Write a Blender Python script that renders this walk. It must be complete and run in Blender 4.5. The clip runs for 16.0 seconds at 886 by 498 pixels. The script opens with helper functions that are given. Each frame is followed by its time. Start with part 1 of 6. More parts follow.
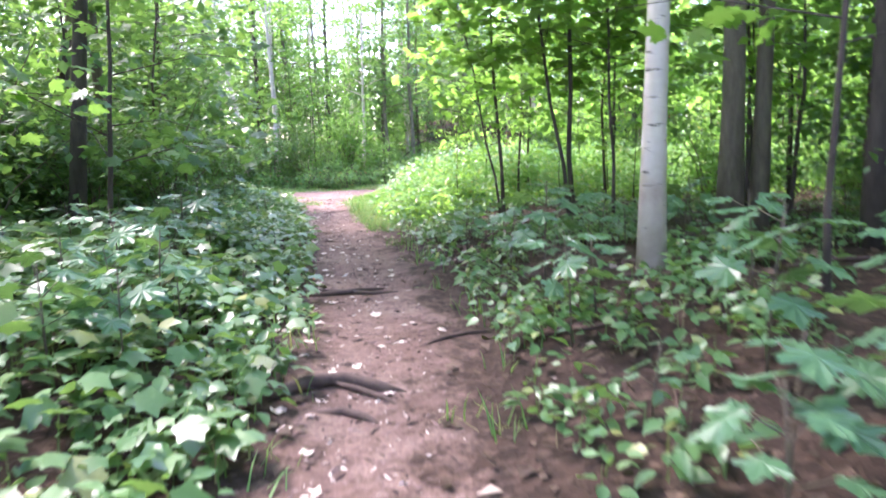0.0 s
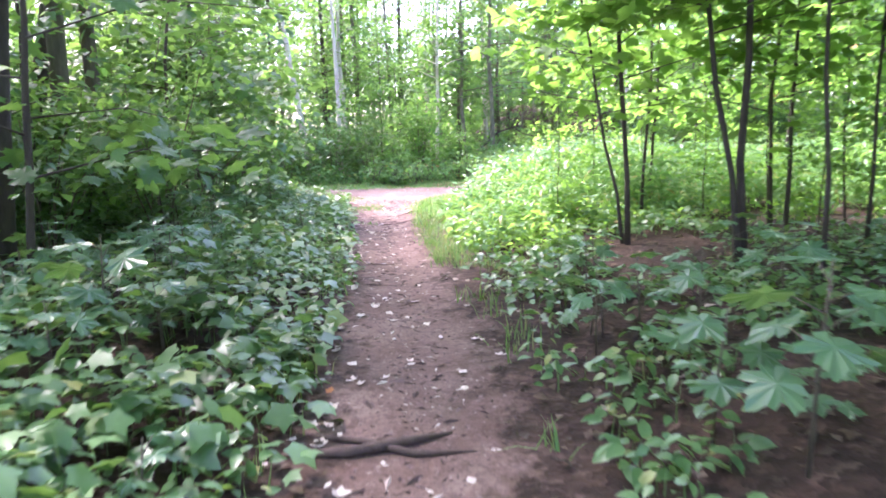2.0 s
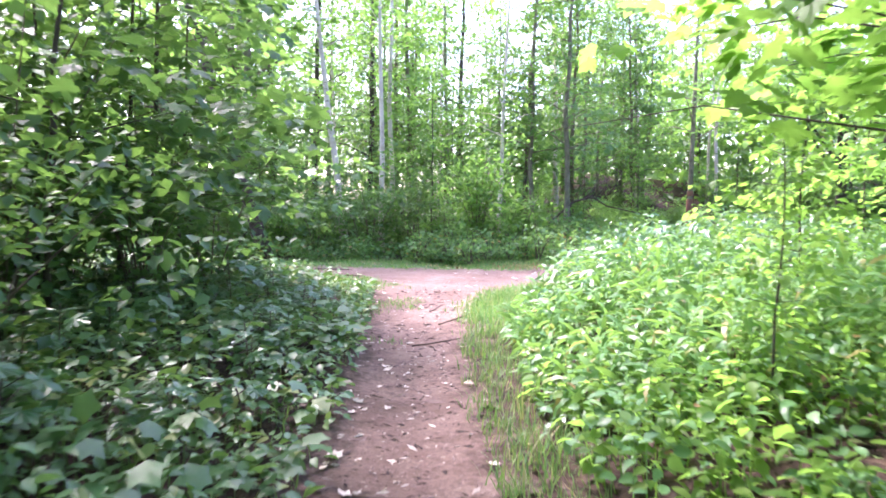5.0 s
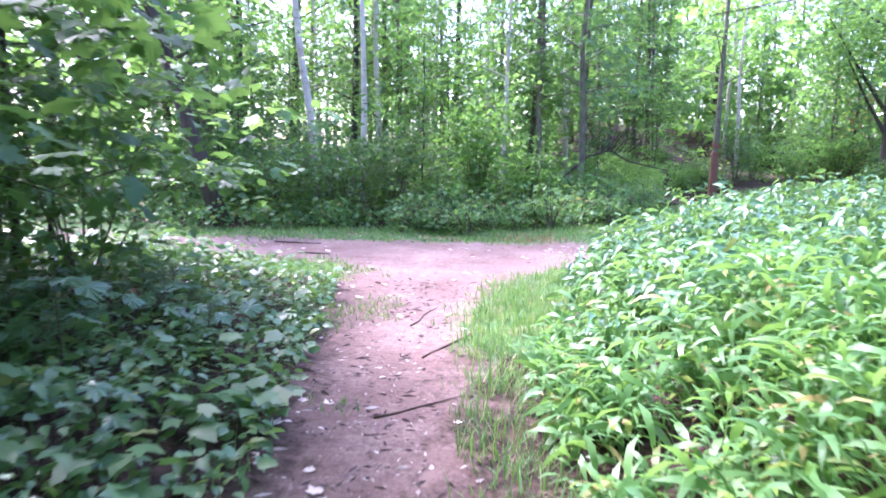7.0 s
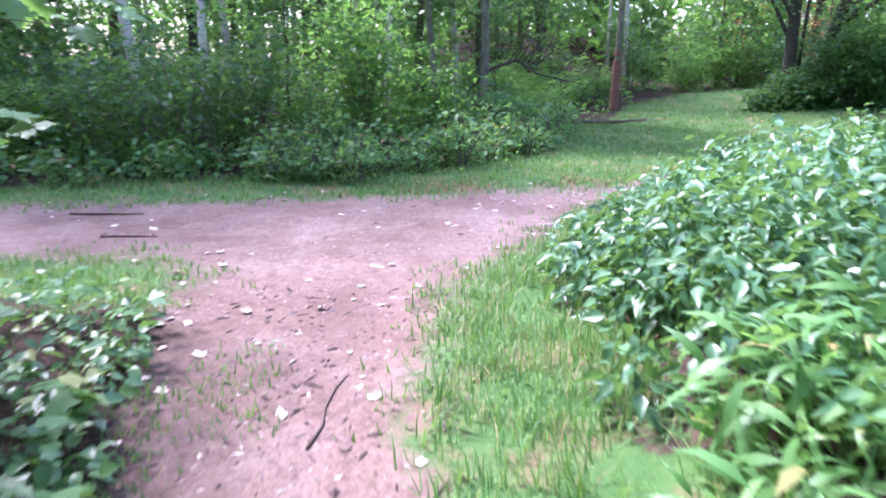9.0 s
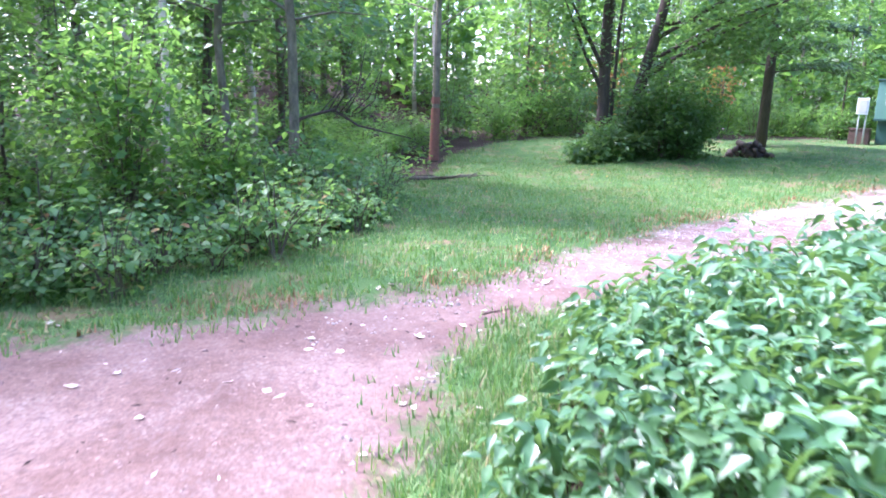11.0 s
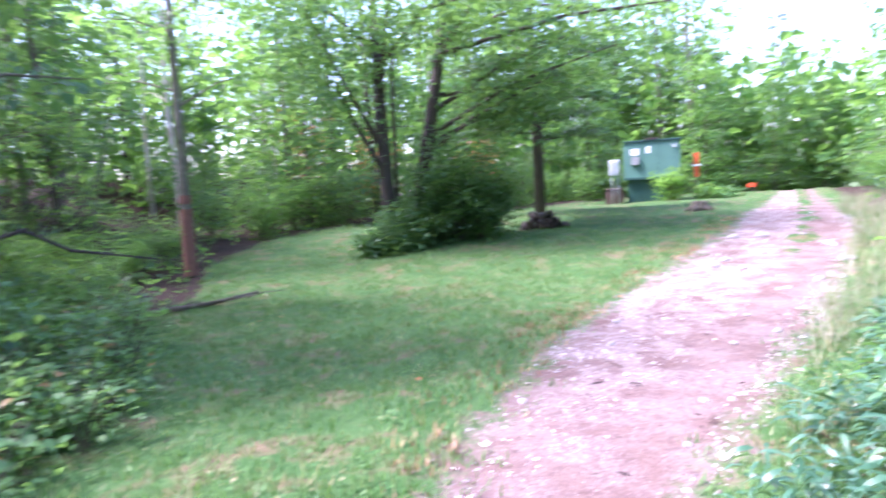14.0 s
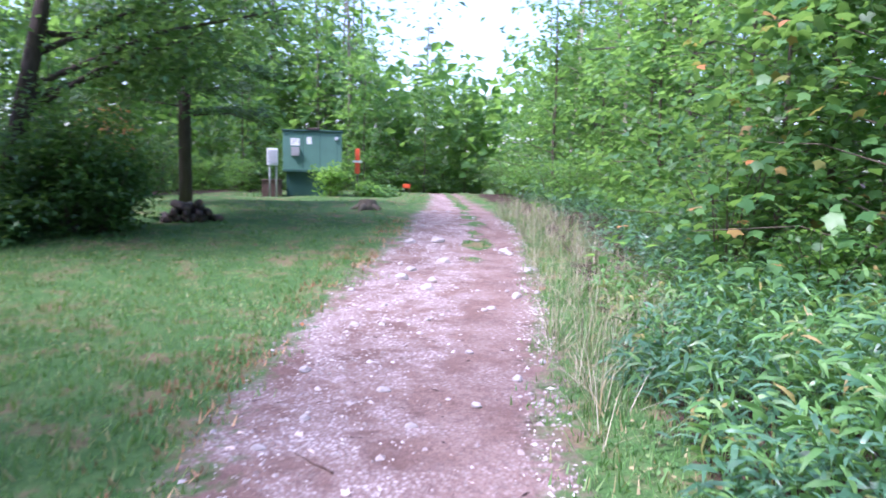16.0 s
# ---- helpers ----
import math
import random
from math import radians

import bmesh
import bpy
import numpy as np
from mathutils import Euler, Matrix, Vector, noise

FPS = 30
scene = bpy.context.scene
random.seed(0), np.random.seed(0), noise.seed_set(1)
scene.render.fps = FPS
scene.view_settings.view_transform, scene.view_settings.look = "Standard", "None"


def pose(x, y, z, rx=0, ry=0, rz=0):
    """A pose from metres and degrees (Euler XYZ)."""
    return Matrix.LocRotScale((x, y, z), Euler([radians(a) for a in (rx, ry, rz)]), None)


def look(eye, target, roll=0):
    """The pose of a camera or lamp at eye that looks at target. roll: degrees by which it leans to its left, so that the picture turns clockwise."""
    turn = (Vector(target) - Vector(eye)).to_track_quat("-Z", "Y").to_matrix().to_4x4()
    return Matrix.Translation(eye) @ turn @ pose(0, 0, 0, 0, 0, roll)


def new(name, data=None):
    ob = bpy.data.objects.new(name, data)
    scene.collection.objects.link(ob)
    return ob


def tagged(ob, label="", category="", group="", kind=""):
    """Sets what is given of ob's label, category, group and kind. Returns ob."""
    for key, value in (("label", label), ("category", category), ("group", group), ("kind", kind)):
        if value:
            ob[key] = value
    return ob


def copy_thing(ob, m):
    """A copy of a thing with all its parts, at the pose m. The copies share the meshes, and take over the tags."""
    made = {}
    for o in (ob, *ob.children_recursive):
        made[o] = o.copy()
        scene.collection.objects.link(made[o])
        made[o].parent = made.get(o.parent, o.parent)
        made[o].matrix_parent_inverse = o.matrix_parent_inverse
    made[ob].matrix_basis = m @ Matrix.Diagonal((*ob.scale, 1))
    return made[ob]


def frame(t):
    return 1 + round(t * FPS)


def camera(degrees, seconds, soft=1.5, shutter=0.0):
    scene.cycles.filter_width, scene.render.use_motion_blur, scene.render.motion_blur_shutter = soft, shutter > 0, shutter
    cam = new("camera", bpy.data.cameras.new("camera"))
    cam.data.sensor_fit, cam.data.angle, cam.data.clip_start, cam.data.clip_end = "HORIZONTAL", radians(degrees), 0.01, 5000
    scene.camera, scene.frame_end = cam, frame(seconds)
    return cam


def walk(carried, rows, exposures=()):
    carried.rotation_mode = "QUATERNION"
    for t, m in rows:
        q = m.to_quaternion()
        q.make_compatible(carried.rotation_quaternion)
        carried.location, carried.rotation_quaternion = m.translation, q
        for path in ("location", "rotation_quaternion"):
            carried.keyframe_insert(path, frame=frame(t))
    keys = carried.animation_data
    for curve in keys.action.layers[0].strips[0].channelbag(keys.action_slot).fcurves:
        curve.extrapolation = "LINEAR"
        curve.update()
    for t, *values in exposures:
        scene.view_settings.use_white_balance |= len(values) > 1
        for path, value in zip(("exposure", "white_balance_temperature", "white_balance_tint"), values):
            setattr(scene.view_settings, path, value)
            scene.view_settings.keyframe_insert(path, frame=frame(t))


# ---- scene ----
cam = camera(65.8, 16.0, soft=1.75, shutter=0.5)

PATH = [
    (0, (0.086, 0.327, 1.146), (0.027, 2.304, 0.851), -1.9),
    (0.5, (-0.084, 0.982, 1.203), (-0.134, 2.969, 0.979), 1.1),
    (1, (-0.107, 1.683, 1.222), (-0.28, 3.664, 1.009), -2.2),
    (1.5, (-0.157, 2.442, 1.193), (-0.396, 4.412, 0.944), -1.0),
    (2, (-0.195, 3.167, 1.288), (-0.47, 5.121, 0.958), -1.6),
    (2.5, (-0.238, 3.85, 1.297), (-0.636, 5.784, 0.977), -4.5),
    (3, (-0.355, 4.491, 1.331), (-0.735, 6.419, 0.957), -3.3),
    (3.5, (-0.415, 5.112, 1.341), (-0.772, 7.053, 1.014), -2.5),
    (4, (-0.508, 5.738, 1.377), (-0.918, 7.679, 1.124), -3.7),
    (4.5, (-0.727, 6.414, 1.335), (-1.119, 8.369, 1.178), 0.4),
    (4.7, (-0.789, 6.704, 1.283), (-1.214, 8.653, 1.149), 0.3),
    (6.8, (-1.319, 9.354, 1.429), (-1.755, 11.287, 1.16), 1.0),
    (7, (-1.367, 9.631, 1.436), (-1.785, 11.565, 1.145), 1.0),
    (7.5, (-1.516, 10.382, 1.493), (-1.922, 12.311, 1.157), -0.3),
    (8, (-1.76, 11.099, 1.545), (-1.944, 13.042, 1.107), 0.7),
    (8.5, (-2.011, 11.775, 1.491), (-2.111, 13.706, 0.977), 0.7),
    (9, (-2.188, 12.508, 1.512), (-2.221, 14.434, 0.973), 0.3),
    (9.5, (-2.373, 13.278, 1.569), (-2.215, 15.198, 1.033), 1.7),
    (10, (-2.291, 13.889, 1.597), (-1.957, 15.823, 1.211), -1.1),
    (10.2, (-2.287, 14.13, 1.596), (-1.89, 16.041, 1.16), -0.0),
    (12.3, (-2.319, 16.679, 1.716), (-1.687, 18.553, 1.416), 0.5),
    (12.5, (-2.238, 16.943, 1.706), (-1.593, 18.819, 1.45), 0.5),
    (13, (-2.137, 17.49, 1.668), (-1.453, 19.356, 1.44), 0.8),
    (13.5, (-2.004, 17.97, 1.705), (-1.073, 19.726, 1.484), -1.7),
    (14, (-1.662, 18.328, 1.68), (-0.49, 19.936, 1.487), -3.5),
    (14.5, (-1.33, 18.799, 1.645), (0.233, 20.019, 1.387), 0.1),
    (15, (-0.916, 19.33, 1.592), (0.773, 20.374, 1.348), -2.1),
    (15.5, (-0.42, 19.818, 1.582), (1.314, 20.788, 1.351), 0.8),
    (16, (0.085, 20.219, 1.59), (1.888, 21.051, 1.355), 1.4),
]
EXPOSURES = [(0, 3.35, 6250, 33), (2.5, 3.5, 6200, 38), (4.7, 3.18, 6250, 35), (7, 3.15, 5550, 42), (9.5, 2.7, 5550, 35), (10.2, 2.85, 5550, 35), (12.5, 3.08, 5600, 43), (14, 2.78, 5600, 41), (16, 2.02, 5550, 37)]
walk(cam, [(t, look(eye, target, roll)) for t, eye, target, roll in PATH], EXPOSURES)

# ---- world and light ----
world = bpy.data.worlds.new("sky")
world.use_nodes = True
scene.world = world
wn = world.node_tree.nodes
sky = wn.new("ShaderNodeTexSky")
sky.sky_type = "NISHITA"
sky.sun_disc = False
SUN_ELEV, SUN_ROT = radians(55), radians(-60)
sky.sun_elevation, sky.sun_rotation = SUN_ELEV, SUN_ROT
sky.air_density, sky.dust_density, sky.ozone_density = 1.0, 2.0, 1.2
world.node_tree.links.new(sky.outputs[0], wn["Background"].inputs[0])
wn["Background"].inputs[1].default_value = 0.13

sun_data = bpy.data.lights.new("sun", "SUN")
sun_data.energy, sun_data.angle, sun_data.color = 2.3, radians(15), (1.0, 0.97, 0.90)
sun = new("sun", sun_data)
sun.matrix_world = look((0, 0, 30), (-math.sin(SUN_ROT) * math.cos(SUN_ELEV) * 30, -math.cos(SUN_ROT) * math.cos(SUN_ELEV) * 30,
                                     30 - math.sin(SUN_ELEV) * 30))

# ---- materials ----


def material(name):
    m = bpy.data.materials.new(name)
    m.use_nodes = True
    nt = m.node_tree
    b = nt.nodes["Principled BSDF"]
    return m, nt, b


def ramp(nt, fac, stops):
    r = nt.nodes.new("ShaderNodeValToRGB")
    while len(r.color_ramp.elements) < len(stops):
        r.color_ramp.elements.new(0.5)
    for e, (p, c) in zip(r.color_ramp.elements, stops):
        e.position, e.color = p, (*c, 1) if len(c) == 3 else c
    nt.links.new(fac, r.inputs[0])
    return r.outputs[0]


def noise_tex(nt, scale, detail=4, rough=0.6, vector=None):
    n = nt.nodes.new("ShaderNodeTexNoise")
    n.inputs["Scale"].default_value, n.inputs["Detail"].default_value, n.inputs["Roughness"].default_value = scale, detail, rough
    if vector is None:
        vector = nt.nodes.new("ShaderNodeTexCoord").outputs["Object"]
    nt.links.new(vector, n.inputs["Vector"])
    return n


def mix(nt, fac, a, b, mode="MIX"):
    n = nt.nodes.new("ShaderNodeMix")
    n.data_type, n.blend_type = "RGBA", mode
    for sock, v in ((n.inputs[0], fac), (n.inputs[6], a), (n.inputs[7], b)):
        if isinstance(v, (int, float)):
            sock.default_value = v
        elif isinstance(v, tuple):
            sock.default_value = (*v, 1)
        else:
            nt.links.new(v, sock)
    return n.outputs[2]


def maths(nt, op, a, b=0.0, clamp=False):
    n = nt.nodes.new("ShaderNodeMath")
    n.operation, n.use_clamp = op, clamp
    for sock, v in zip(n.inputs, (a, b)):
        if isinstance(v, (int, float)):
            sock.default_value = v
        else:
            nt.links.new(v, sock)
    return n.outputs[0]


def bump(nt, b, height, strength=0.4, distance=0.02):
    n = nt.nodes.new("ShaderNodeBump")
    n.inputs["Strength"].default_value, n.inputs["Distance"].default_value = strength, distance
    nt.links.new(height, n.inputs["Height"])
    nt.links.new(n.outputs[0], b.inputs["Normal"])


def leaf_material(name, stops, rough=0.42, through_light=0.35, gloss=0.4):
    """Leaf green that varies from leaf to leaf and over a few metres; part of the light passes through."""
    m, nt, b = material(name)
    g = nt.nodes.new("ShaderNodeNewGeometry")
    col = ramp(nt, g.outputs["Random Per Island"], stops)
    big = noise_tex(nt, 0.7, 2, vector=g.outputs["Position"])
    fine = noise_tex(nt, 60, 2, vector=g.outputs["Position"])
    v = maths(nt, "ADD", maths(nt, "MULTIPLY", big.outputs["Fac"], 0.9), maths(nt, "MULTIPLY", fine.outputs["Fac"], 0.4))
    hsv = nt.nodes.new("ShaderNodeHueSaturation")
    nt.links.new(col, hsv.inputs["Color"])
    hsv.inputs["Saturation"].default_value = 0.92
    nt.links.new(maths(nt, "ADD", v, 0.35), hsv.inputs["Value"])
    nt.links.new(hsv.outputs[0], b.inputs["Base Color"])
    b.inputs["Roughness"].default_value = rough
    b.inputs["Specular IOR Level"].default_value = gloss
    t = nt.nodes.new("ShaderNodeBsdfTranslucent")
    nt.links.new(mix(nt, 0.55, hsv.outputs[0], (0.33, 0.60, 0.09)), t.inputs["Color"])
    ms = nt.nodes.new("ShaderNodeMixShader")
    ms.inputs[0].default_value = through_light
    nt.links.new(b.outputs[0], ms.inputs[1])
    nt.links.new(t.outputs[0], ms.inputs[2])
    nt.links.new(ms.outputs[0], nt.nodes["Material Output"].inputs["Surface"])
    return m


def bark_material(name, light, dark, stretch=0.25, scale=14, patches=None):
    m, nt, b = material(name)
    tc = nt.nodes.new("ShaderNodeTexCoord")
    mp = nt.nodes.new("ShaderNodeMapping")
    mp.inputs["Scale"].default_value = (1, 1, stretch)
    nt.links.new(tc.outputs["Object"], mp.inputs[0])
    n1 = noise_tex(nt, scale, 6, 0.7, mp.outputs[0])
    n2 = noise_tex(nt, 2.0, 3, 0.6, tc.outputs["Object"])
    c = ramp(nt, n1.outputs["Fac"], [(0.3, dark), (0.7, light)])
    c = mix(nt, maths(nt, "MULTIPLY", n2.outputs["Fac"], 0.7), c, patches or tuple(0.6 * v for v in light))
    nt.links.new(c, b.inputs["Base Color"])
    b.inputs["Roughness"].default_value = 0.9
    bump(nt, b, n1.outputs["Fac"], 0.7, 0.02)
    return m


def birch_material(name):
    m, nt, b = material(name)
    tc = nt.nodes.new("ShaderNodeTexCoord")
    mp = nt.nodes.new("ShaderNodeMapping")
    mp.inputs["Scale"].default_value = (2.2, 2.2, 16)
    nt.links.new(tc.outputs["Object"], mp.inputs[0])
    n1 = noise_tex(nt, 1.6, 3, 0.6, mp.outputs[0])
    n2 = noise_tex(nt, 2.5, 4, 0.6, tc.outputs["Object"])
    n3 = noise_tex(nt, 7, 5, 0.7, tc.outputs["Object"])
    c = ramp(nt, n2.outputs["Fac"], [(0.3, (0.40, 0.31, 0.26)), (0.55, (0.60, 0.52, 0.47)), (0.8, (0.46, 0.36, 0.30))])
    c = mix(nt, ramp(nt, n1.outputs["Fac"], [(0.63, (0, 0, 0)), (0.69, (1, 1, 1))]), c, (0.05, 0.04, 0.035))
    c = mix(nt, ramp(nt, n3.outputs["Fac"], [(0.68, (0, 0, 0)), (0.74, (0.8, 0.8, 0.8))]), c, (0.10, 0.08, 0.07))
    nt.links.new(c, b.inputs["Base Color"])
    b.inputs["Roughness"].default_value = 0.65
    bump(nt, b, n3.outputs["Fac"], 0.3, 0.01)
    return m


def plain_material(name, colour, rough=0.6, metal=0.0, vary=0.25, scale=6, worn=None):
    """Paint, metal or stone with broad stains and fine grain."""
    m, nt, b = material(name)
    n1, n2 = noise_tex(nt, scale, 5, 0.65), noise_tex(nt, scale * 12, 3, 0.6)
    c = mix(nt, maths(nt, "MULTIPLY", n1.outputs["Fac"], 1.0), tuple(v * (1 - vary) for v in colour), tuple(min(1, v * (1 + vary)) for v in colour))
    c = mix(nt, maths(nt, "MULTIPLY", n2.outputs["Fac"], 0.25), c, worn or tuple(0.5 * v for v in colour))
    nt.links.new(c, b.inputs["Base Color"])
    b.inputs["Roughness"].default_value, b.inputs["Metallic"].default_value = rough, metal
    bump(nt, b, n2.outputs["Fac"], 0.2, 0.01)
    return m


def ground_material():
    """Leaf litter in the woods, red-brown dirt where feet and wheels pass, thin turf on the lawn; the three meet in ragged edges."""
    m, nt, b = material("forest_ground")
    pos = nt.nodes.new("ShaderNodeNewGeometry").outputs["Position"]

    def attr(name):
        a = nt.nodes.new("ShaderNodeAttribute")
        a.attribute_name = name
        return a.outputs["Fac"]
    edge = noise_tex(nt, 3.2, 6, 0.7, pos).outputs["Fac"]
    edge2 = noise_tex(nt, 14, 4, 0.7, pos).outputs["Fac"]
    wob = maths(nt, "ADD", maths(nt, "MULTIPLY", maths(nt, "SUBTRACT", edge, 0.5), 1.5), maths(nt, "MULTIPLY", maths(nt, "SUBTRACT", edge2, 0.5), 0.8))
    bare = ramp(nt, maths(nt, "ADD", maths(nt, "ADD", attr("bare"), wob), 0.5), [(0.36, (0, 0, 0)), (0.70, (1, 1, 1))])
    lawn = ramp(nt, maths(nt, "ADD", maths(nt, "ADD", attr("lawn"), wob), 0.5), [(0.4, (0, 0, 0)), (0.6, (1, 1, 1))])
    # litter
    warp = noise_tex(nt, 9, 3, 0.6, pos)
    va = nt.nodes.new("ShaderNodeVectorMath")
    va.operation = "MULTIPLY_ADD"
    nt.links.new(warp.outputs["Color"], va.inputs[0])
    va.inputs[1].default_value = (0.16, 0.16, 0.16)
    nt.links.new(pos, va.inputs[2])
    v = nt.nodes.new("ShaderNodeTexVoronoi")
    v.inputs["Scale"].default_value = 21
    nt.links.new(va.outputs[0], v.inputs["Vector"])
    lit = ramp(nt, v.outputs["Color"], [(0.0, (0.022, 0.014, 0.011)), (0.4, (0.04, 0.024, 0.018)), (0.75, (0.066, 0.04, 0.03)), (0.95, (0.12, 0.08, 0.062))])
    lit = mix(nt, ramp(nt, warp.outputs["Fac"], [(0.4, (0, 0, 0)), (0.7, (0.8, 0.8, 0.8))]), lit, (0.028, 0.018, 0.014))
    # turf
    tn = noise_tex(nt, 2.2, 5, 0.7, pos).outputs["Fac"]
    tn = maths(nt, "ADD", maths(nt, "MULTIPLY", tn, 0.75), maths(nt, "MULTIPLY", noise_tex(nt, 0.55, 3, 0.6, pos).outputs["Fac"], 0.28))
    turf = ramp(nt, tn, [(0.3, (0.03, 0.085, 0.02)), (0.53, (0.058, 0.12, 0.034)), (0.62, (0.14, 0.115, 0.06)), (0.76, (0.22, 0.15, 0.085))])
    # dirt
    dn, dn2 = noise_tex(nt, 1.3, 5, 0.65, pos).outputs["Fac"], noise_tex(nt, 45, 4, 0.7, pos).outputs["Fac"]
    dirt = ramp(nt, dn, [(0.3, (0.12, 0.07, 0.058)), (0.55, (0.195, 0.128, 0.108)), (0.75, (0.27, 0.195, 0.172))])
    dirt = mix(nt, ramp(nt, dn2, [(0.45, (0, 0, 0)), (0.72, (0.75, 0.75, 0.75))]), dirt, (0.07, 0.042, 0.038))
    clod = noise_tex(nt, 11, 5, 0.75, pos).outputs["Fac"]
    dirt = mix(nt, ramp(nt, clod, [(0.5, (0, 0, 0)), (0.66, (0.8, 0.8, 0.8))]), dirt, (0.10, 0.062, 0.055))
    pale = noise_tex(nt, 23, 4, 0.7, pos).outputs["Fac"]
    dirt = mix(nt, ramp(nt, pale, [(0.6, (0, 0, 0)), (0.7, (0.6, 0.6, 0.6))]), dirt, (0.38, 0.29, 0.27))
    # gravel
    gv = nt.nodes.new("ShaderNodeTexVoronoi")
    gv.inputs["Scale"].default_value = 38
    nt.links.new(pos, gv.inputs["Vector"])
    grav = ramp(nt, gv.outputs["Color"], [(0.1, (0.20, 0.15, 0.14)), (0.5, (0.34, 0.29, 0.28)), (0.9, (0.52, 0.48, 0.47))])
    grav = mix(nt, ramp(nt, gv.outputs["Distance"], [(0.3, (0, 0, 0)), (0.65, (0.8, 0.8, 0.8))]), grav, (0.17, 0.11, 0.10))
    gm = maths(nt, "MULTIPLY", attr("stony"), ramp(nt, noise_tex(nt, 1.8, 4, 0.7, pos).outputs["Fac"], [(0.42, (0, 0, 0)), (0.6, (0.9, 0.9, 0.9))]))
    soil = mix(nt, gm, dirt, grav)
    col = mix(nt, lawn, lit, turf)
    col = mix(nt, bare, col, soil)
    nt.links.new(col, b.inputs["Base Color"])
    b.inputs["Roughness"].default_value = 0.92
    b.inputs["Specular IOR Level"].default_value = 0.2
    hgt = mix(nt, bare, v.outputs["Distance"], mix(nt, gm, dn2, gv.outputs["Distance"]))
    bump(nt, b, hgt, 0.6, 0.02)
    return m


M_GROUND = ground_material()
# also stands in for shade: thicket plants are given this darker green
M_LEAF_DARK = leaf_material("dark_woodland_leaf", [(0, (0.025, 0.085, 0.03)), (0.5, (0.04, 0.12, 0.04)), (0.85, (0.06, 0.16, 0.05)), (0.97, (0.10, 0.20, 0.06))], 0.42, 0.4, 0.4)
M_LEAF_MAPLE = leaf_material("maple_leaf", [(0, (0.04, 0.125, 0.03)), (0.5, (0.06, 0.175, 0.04)), (0.95, (0.10, 0.24, 0.05))], 0.40, 0.58, 0.45)
# yellow-green raised to carry the glow of sun on and through the leaves
M_LEAF_SUNLIT = leaf_material("bright_leaf", [(0, (0.07, 0.19, 0.025)), (0.5, (0.11, 0.26, 0.03)), (0.95, (0.18, 0.33, 0.04))], 0.45, 0.66, 0.3)
M_LEAF_COVER = leaf_material("undergrowth_leaf", [(0, (0.045, 0.13, 0.038)), (0.5, (0.072, 0.18, 0.056)), (0.9, (0.115, 0.235, 0.08)), (0.985, (0.26, 0.28, 0.08))], 0.38, 0.27, 0.6)
M_LEAF_WEED = leaf_material("weed_leaf", [(0, (0.04, 0.13, 0.035)), (0.5, (0.07, 0.19, 0.055)), (0.92, (0.11, 0.25, 0.08)), (0.99, (0.24, 0.13, 0.05))], 0.45, 0.32, 0.32)
M_LEAF_LANCE = leaf_material("lance_leaf", [(0, (0.055, 0.165, 0.035)), (0.5, (0.09, 0.235, 0.055)), (0.92, (0.15, 0.32, 0.085)), (0.99, (0.34, 0.24, 0.08))], 0.42, 0.36, 0.36)
M_LEAF_MOUND = leaf_material("trifoliate_leaf", [(0, (0.028, 0.095, 0.035)), (0.5, (0.046, 0.14, 0.052)), (0.92, (0.085, 0.205, 0.08)), (1, (0.13, 0.25, 0.11))], 0.38, 0.26, 0.5)
M_LEAF_BLUE = leaf_material("blue_green_leaf", [(0, (0.025, 0.09, 0.04)), (0.5, (0.042, 0.135, 0.068)), (0.92, (0.075, 0.185, 0.10)), (0.99, (0.16, 0.25, 0.08))], 0.38, 0.22, 0.45)
M_LEAF_CROWN = leaf_material("lawn_maple_leaf", [(0, (0.03, 0.10, 0.035)), (0.5, (0.05, 0.145, 0.045)), (0.95, (0.075, 0.19, 0.055))], 0.45, 0.4, 0.35)
M_LEAF_BRAMBLE = leaf_material("bramble_leaf", [(0, (0.07, 0.18, 0.05)), (0.5, (0.11, 0.25, 0.075)), (0.93, (0.17, 0.32, 0.10)), (0.985, (0.40, 0.16, 0.05))], 0.42, 0.48, 0.45)
M_LEAF_TURNING = leaf_material("turning_maple_leaf", [(0, (0.035, 0.12, 0.03)), (0.5, (0.06, 0.17, 0.045)), (0.93, (0.09, 0.22, 0.05)), (0.985, (0.50, 0.17, 0.05))], 0.42, 0.4, 0.4)
M_LEAF_PINE = leaf_material("needle_spray", [(0, (0.015, 0.045, 0.02)), (0.6, (0.03, 0.075, 0.03)), (1, (0.05, 0.10, 0.04))], 0.55, 0.2, 0.3)
M_LEAF_RED = leaf_material("red_autumn_leaf", [(0, (0.35, 0.05, 0.02)), (0.6, (0.50, 0.11, 0.04)), (1, (0.50, 0.25, 0.06))], 0.45, 0.4, 0.3)
M_GRASS = leaf_material("grass_blade", [(0, (0.05, 0.15, 0.035)), (0.6, (0.095, 0.22, 0.055)), (0.82, (0.17, 0.26, 0.085)), (0.97, (0.36, 0.27, 0.14))], 0.5, 0.3, 0.3)
M_DRYGRASS = leaf_material("dry_grass_stalk", [(0, (0.16, 0.20, 0.08)), (0.45, (0.30, 0.27, 0.16)), (1, (0.46, 0.41, 0.31))], 0.7, 0.0, 0.2)
M_BARK = bark_material("grey_brown_bark", (0.18, 0.148, 0.105), (0.05, 0.037, 0.03))
M_BARK_DARK = bark_material("dark_bark", (0.10, 0.075, 0.065), (0.028, 0.02, 0.018))
M_BARK_PALE = bark_material("pale_grey_bark", (0.30, 0.265, 0.20), (0.045, 0.037, 0.028), 0.45, 11, (0.10, 0.095, 0.06))
